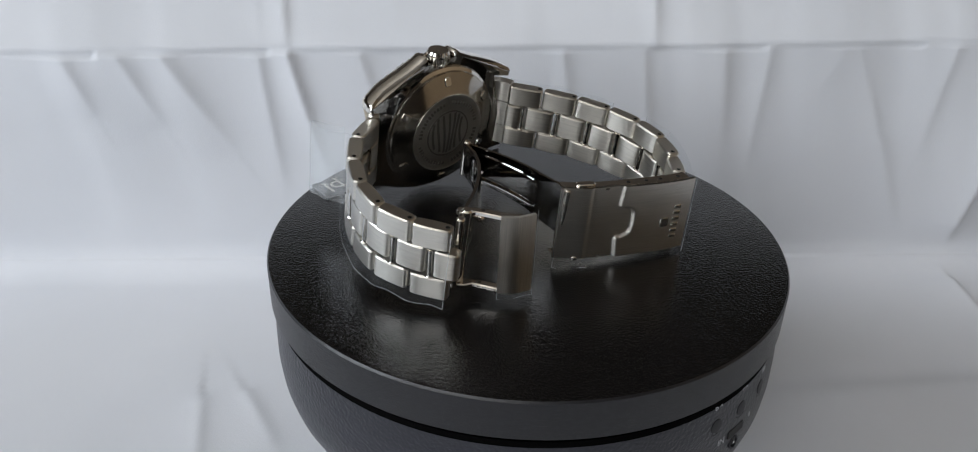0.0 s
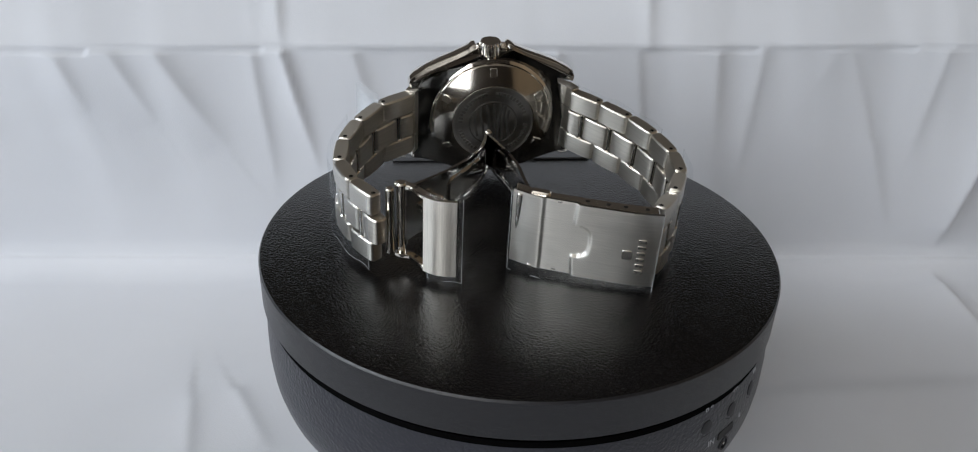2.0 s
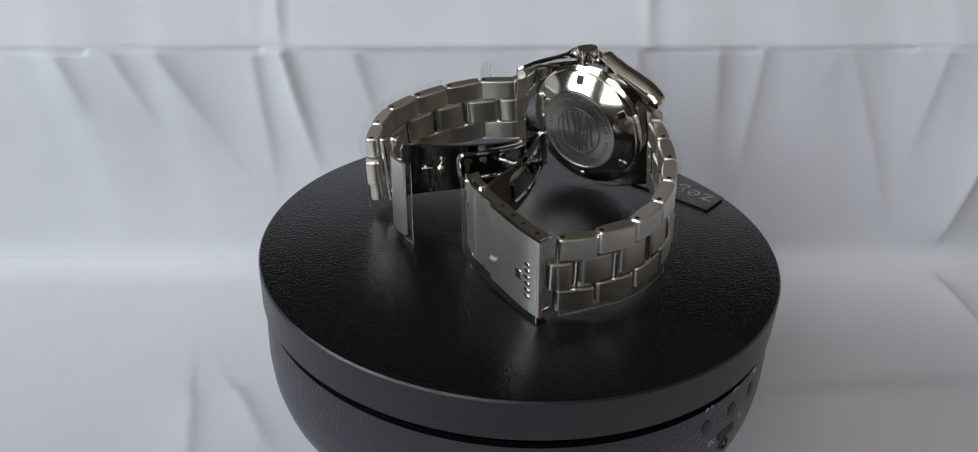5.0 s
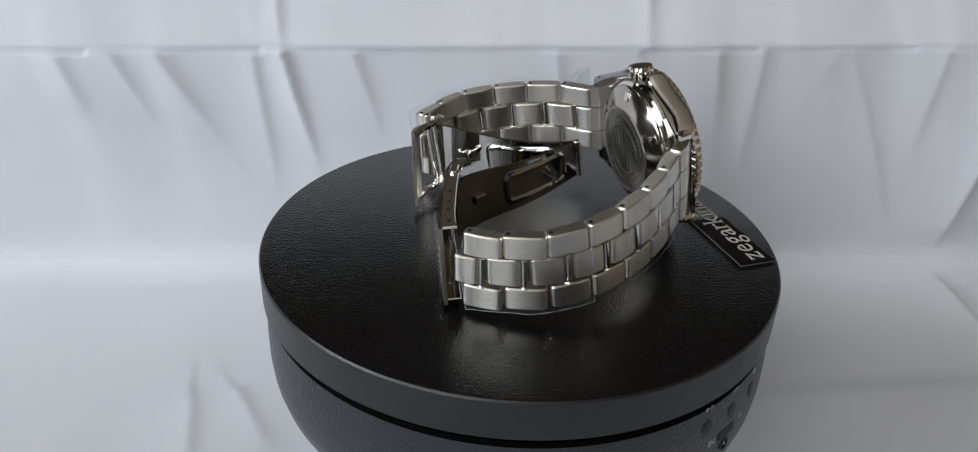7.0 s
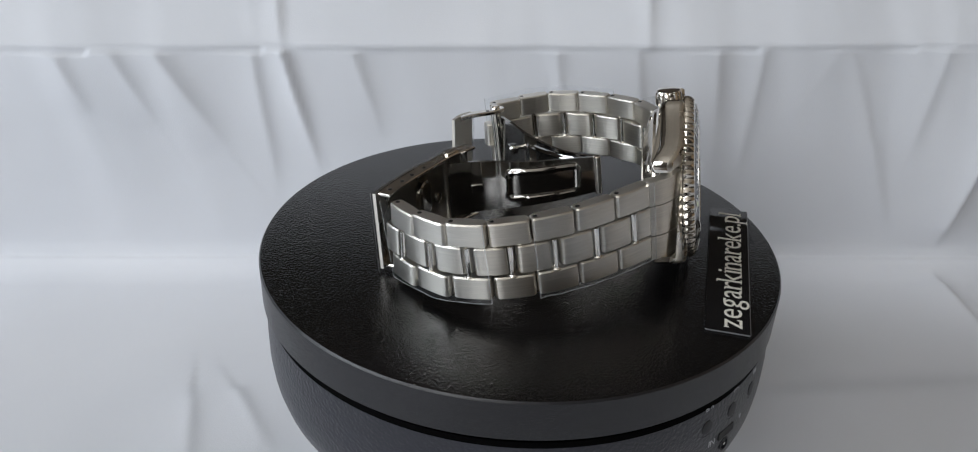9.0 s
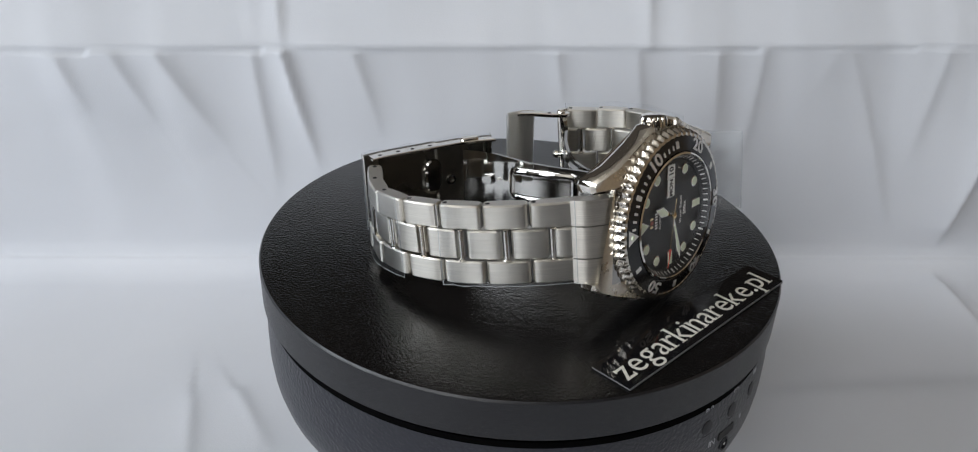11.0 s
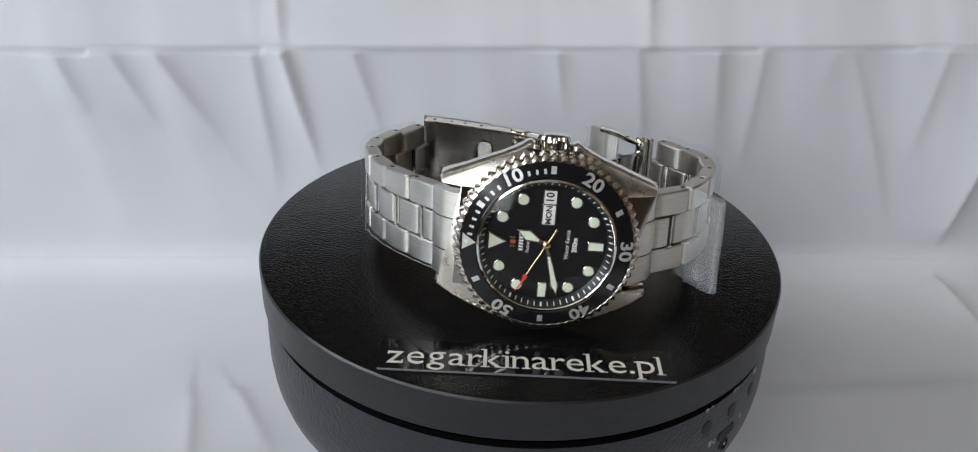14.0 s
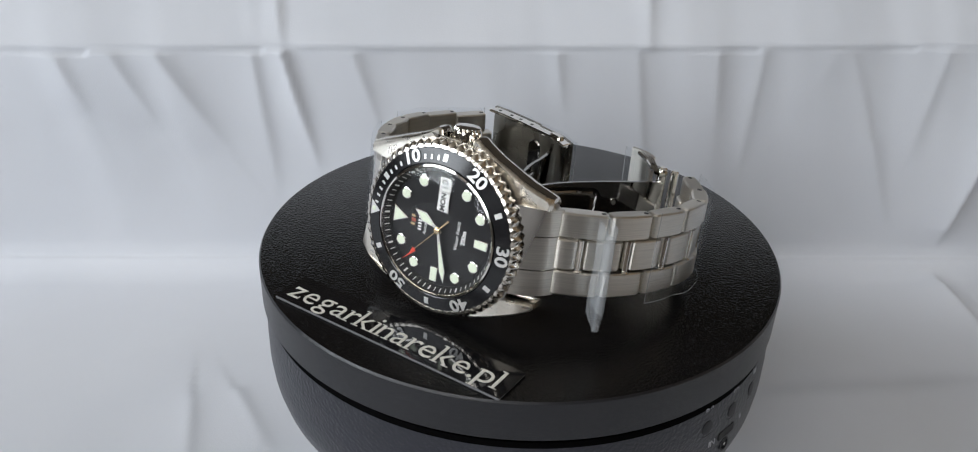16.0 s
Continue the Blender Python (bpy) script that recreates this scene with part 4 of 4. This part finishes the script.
    for name, pts in (("folding_blade", [hinge, (1.4, 30.0), (-0.9, 36.5), (-2.6, 44.0), (-3.0, 50.5), (-3.8, 57.0), (-6.4, 63.6)]),
                      ("folding_blade", [hinge, (5.0, 31.0), (9.2, 38.2), (16.6, 46.0), (24.6, 52.4), (29.8, 57.0)])):
        path = smooth_path([(x * mm, y * mm) for x, y in pts], 0.00035)
        total = sum((q - p).length for p, q in zip(path, path[1:]))
        mid, half = total * 0.37, total * 0.23

        def press(s, z, mid=mid, half=half):
            """A rounded pressed frame."""
            dx, dz = abs(s - mid) - half + 0.0015, abs(z) - 0.0038 + 0.0015
            sd = math.hypot(max(dx, 0), max(dz, 0)) + min(max(dx, dz), 0) - 0.0015
            return 0.00045 * math.exp(-(sd / 0.00042) ** 2) + 0.0002 * (1 if sd < 0 else 0)
        bm, _ = formed(path, lambda f: b - 0.0056 - 0.0026 * f, lambda f: b + 0.0044 + 0.0030 * f, 0.0008, press, 40)
        for v in bm.verts:
            v.co.x, v.co.y = v.co.x + TILT[0] * v.co.z, v.co.y + TILT[1] * v.co.z
        # dark reflections of the platter are put into the blade's colour
        blade = part(name, bm, M_BLADE, WATCH, "polished curved folding blade", W_MAT, 32)
        e = path[int(len(path) * 0.82)]
        d = (path[int(len(path) * 0.82) + 1] - e).normalized()
        part("keeper_plate", prism(rounded(-0.0016, 0.0016, -0.0013, 0.0013, 0.0003, 2), -0.0011, 0.0003, 0.0002), M_BLADE, blade, "small square keeper", Matrix.Translation((e.x, e.y, b - 0.0006)) @ pose(0, 0, 0, 0, 0, math.degrees(math.atan2(d.y, d.x))) @ pose(0, 0, 0, 90, 0, 0))
    pin = lambda name, x, y, r, z0, z1, label="": part(name, lathe([(r * 0.7, z0), (r, z0 + r * 0.3), (r, z1 - r * 0.3), (r * 0.7, z1)], 24, "z"), M_POLISH, WATCH, label, W_MAT @ Matrix.Translation((x * mm, y * mm, 0)))
    pin("hinge_pin", hinge[0], hinge[1], 0.0010, b - 0.0062, b + 0.0048, "hinge pin of the folding blades")
    pin("pivot_pin", 29.7, 57.2, 0.0013, b - 0.0104, b + 0.0110, "pivot of the safety flap")
    pin("pivot_pin", 32.6, 58.6, 0.0011, b - 0.0098, b + 0.0104, "spring bar tube")
    pin("pivot_pin", 0.6, 61.0, 0.0009, b - 0.0095, b + 0.0095, "cover pivot")
    part("catch_stud", lathe([(0.0006, 0), (0.0006, 0.0030), (0.0011, 0.0033), (0.0011, 0.0042), (0.0006, 0.0048)], 20, "y"), M_POLISH, WATCH, "small round catch stud", W_MAT @ Matrix.Translation((0.0215, 0.0478, b + 0.001)) @ pose(0, 0, 0, 0, 0, 35))
    # safety flap: two arms and a curved plate
    for z in (b - 0.0100, b + 0.0100):
        outline = [(x * mm, y * mm) for x, y in ((31.2, 56.4), (31.4, 57.8), (30.0, 59.0), (28.0, 59.6), (26.2, 62.4), (24.6, 65.0), (20.8, 67.4), (19.2, 66.6), (23.0, 63.2), (24.6, 60.8), (26.6, 58.2), (28.6, 56.2), (30.0, 55.6))]
        part("flap_arm", prism(outline, z - 0.0006, z + 0.0006, 0.00025), M_POLISH, WATCH, "shaped arm of the safety flap", W_FLAP)
        part("arm_hole", lathe([(0.0005, -0.00065), (0.0005, 0.00066), (0.0003, 0.00068)], 16, "z"), M_HOLE, WATCH, "", W_FLAP @ Matrix.Translation((0.0262, 0.0602, z)))
    path = smooth_path([(24.6 * mm, 64.8 * mm), (21.4 * mm, 67.2 * mm), (16.8 * mm, 68.4 * mm)], 0.0006)
    part("safety_flap", ribbon(path, 0.0009, b - 0.0106, b + 0.0106), M_BRUSH_V, WATCH, "brushed steel safety flap standing open", W_FLAP)


clasp()


def films():
    """Clear protective film left on the band, clasp and flap."""
    b = BAND_Z
    def sheet(pts, off, z0, z1, seed, side=1, ragged=0.0007, base=W_MAT, label="clear creased protective film"):
        path = smooth_path([(x * mm, y * mm) for x, y in pts], 0.0010)
        bm = bmesh.new()
        rows = []
        for k in range(9):
            line = []
            for i, p in enumerate(path):
                d = (path[min(i + 1, len(path) - 1)] - path[max(i - 1, 0)]).normalized()
                nrm = Vector((-d.y, d.x)) * side
                t = k / 8
                lo = z0 + ragged * noise.noise((i * 0.22, seed, 1.0))
                hi = z1 + ragged * noise.noise((i * 0.22, seed, 5.0))
                q = p + nrm * (off + 0.0003 * noise.noise((i * 0.35, t * 3, seed)) + 0.0003)
                line.append(bm.verts.new((q.x, q.y, lo + (hi - lo) * t)))
            rows.append(line)
        for a, c in zip(rows, rows[1:]):
            bridge(bm, a, c, False)
        rim = [rows[0], [r[0] for r in rows], [r[-1] for r in rows]]
        rim = [[v.co.copy() for v in line] for line in rim]
        film = part("protective_film", bm, M_FILM_LOOSE if seed > 5.5 else M_FILM, WATCH, label, base, 180)
        if seed < 5.5:
            # pale strips along the cut edges; the light they catch is in the colour
            for line, lift in zip(rim, (Vector((0, 0, 1)), None, None)):
                eb = bmesh.new()
                inner = []
                for i, p in enumerate(line):
                    w = 0.00016 + 0.00014 * noise.noise((i * 0.6, seed, 9.0))
                    if lift:
                        inner.append(p + lift * w)
                    else:
                        end = path[0] if line is rim[1] else path[-1]
                        nxt = path[2] if line is rim[1] else path[-3]
                        d = (nxt - end).normalized() * w
                        inner.append(p + Vector((d.x, d.y, 0)))
                n = Vector((-(path[2] - path[0]).y, (path[2] - path[0]).x, 0)).normalized() * side * 0.00008
                a = [eb.verts.new(p + n) for p in line]
                c = [eb.verts.new(p + n) for p in inner]
                bridge(eb, a, c, False)
                part("cut_edge", eb, M_FILM_EDGE, film, "pale cut edge with its glint in the colour", None, 180)
        return film
    sheet(PINS_12[4:], 0.0024, b - 0.0101, b + 0.0106, 1.0)
    sheet(PINS_12[:4], 0.0024, b - 0.0098, b + 0.0104, 2.0)
    sheet(COVER, 0.0011, b - 0.0124, b + 0.0112, 3.0, base=W_CLASP)
    sheet([(24.6, 64.8), (21.4, 67.2), (15.4, 68.8)], 0.0009, b - 0.0130, b + 0.0112, 4.0, base=W_FLAP)
    sheet(PINS_6[2:], 0.0026, b - 0.0114, b + 0.0108, 5.0, -1)
    # a loose strip standing off the band beside the six o'clock links
    sheet([(32.4, 15.0), (35.0, 12.6), (38.0, 9.0), (39.6, 4.4), (39.2, 3.0), (37.0, 6.6), (34.0, 10.4)], 0.0, b - 0.0122, b + 0.0098, 6.0)


films()


# ---------------------------------------------------------------- what moves
def motions():
    def turn(t):
        # the drive runs a little ahead and behind its even pace
        ahead = np.interp(t, (0, 1.5, 2.5, 3.0, 3.5, 4.0, 6.5, 7.5, 8.0, 8.5, 9.0, 10.5, 11.5, 12.0, 12.5, 13.0, 13.5, 14.5, 15.0, 15.5, 16.0),
                          (-0.6, -0.5, -0.55, -0.35, -0.05, 0.15, 0.36, 0.25, 0.0, -0.15, -0.45, -0.5, -0.35, -0.05, 0.2, 0.4, 0.6, 0.75, 0.5, 0.3, 0.0))
        return pose(0, 0, 0, 0, 0, -15.783 * (t - 12.0) + float(ahead))
    times = [0.5 * k for k in range(33)]
    lift = Matrix.Translation((0, 0, ZP))
    walk(WATCH, [(t, lift @ turn(t)) for t in times])
    walk(STICKER, [(t, lift @ turn(t)) for t in times])
    walk(PLATTER, [(t, turn(t)) for t in times])
    walk(SECOND, [(t, W_HEAD @ on_dial(301.6 + 6.0 * (t - 14.5), 0.0, -0.0013)) for t in times])


motions()
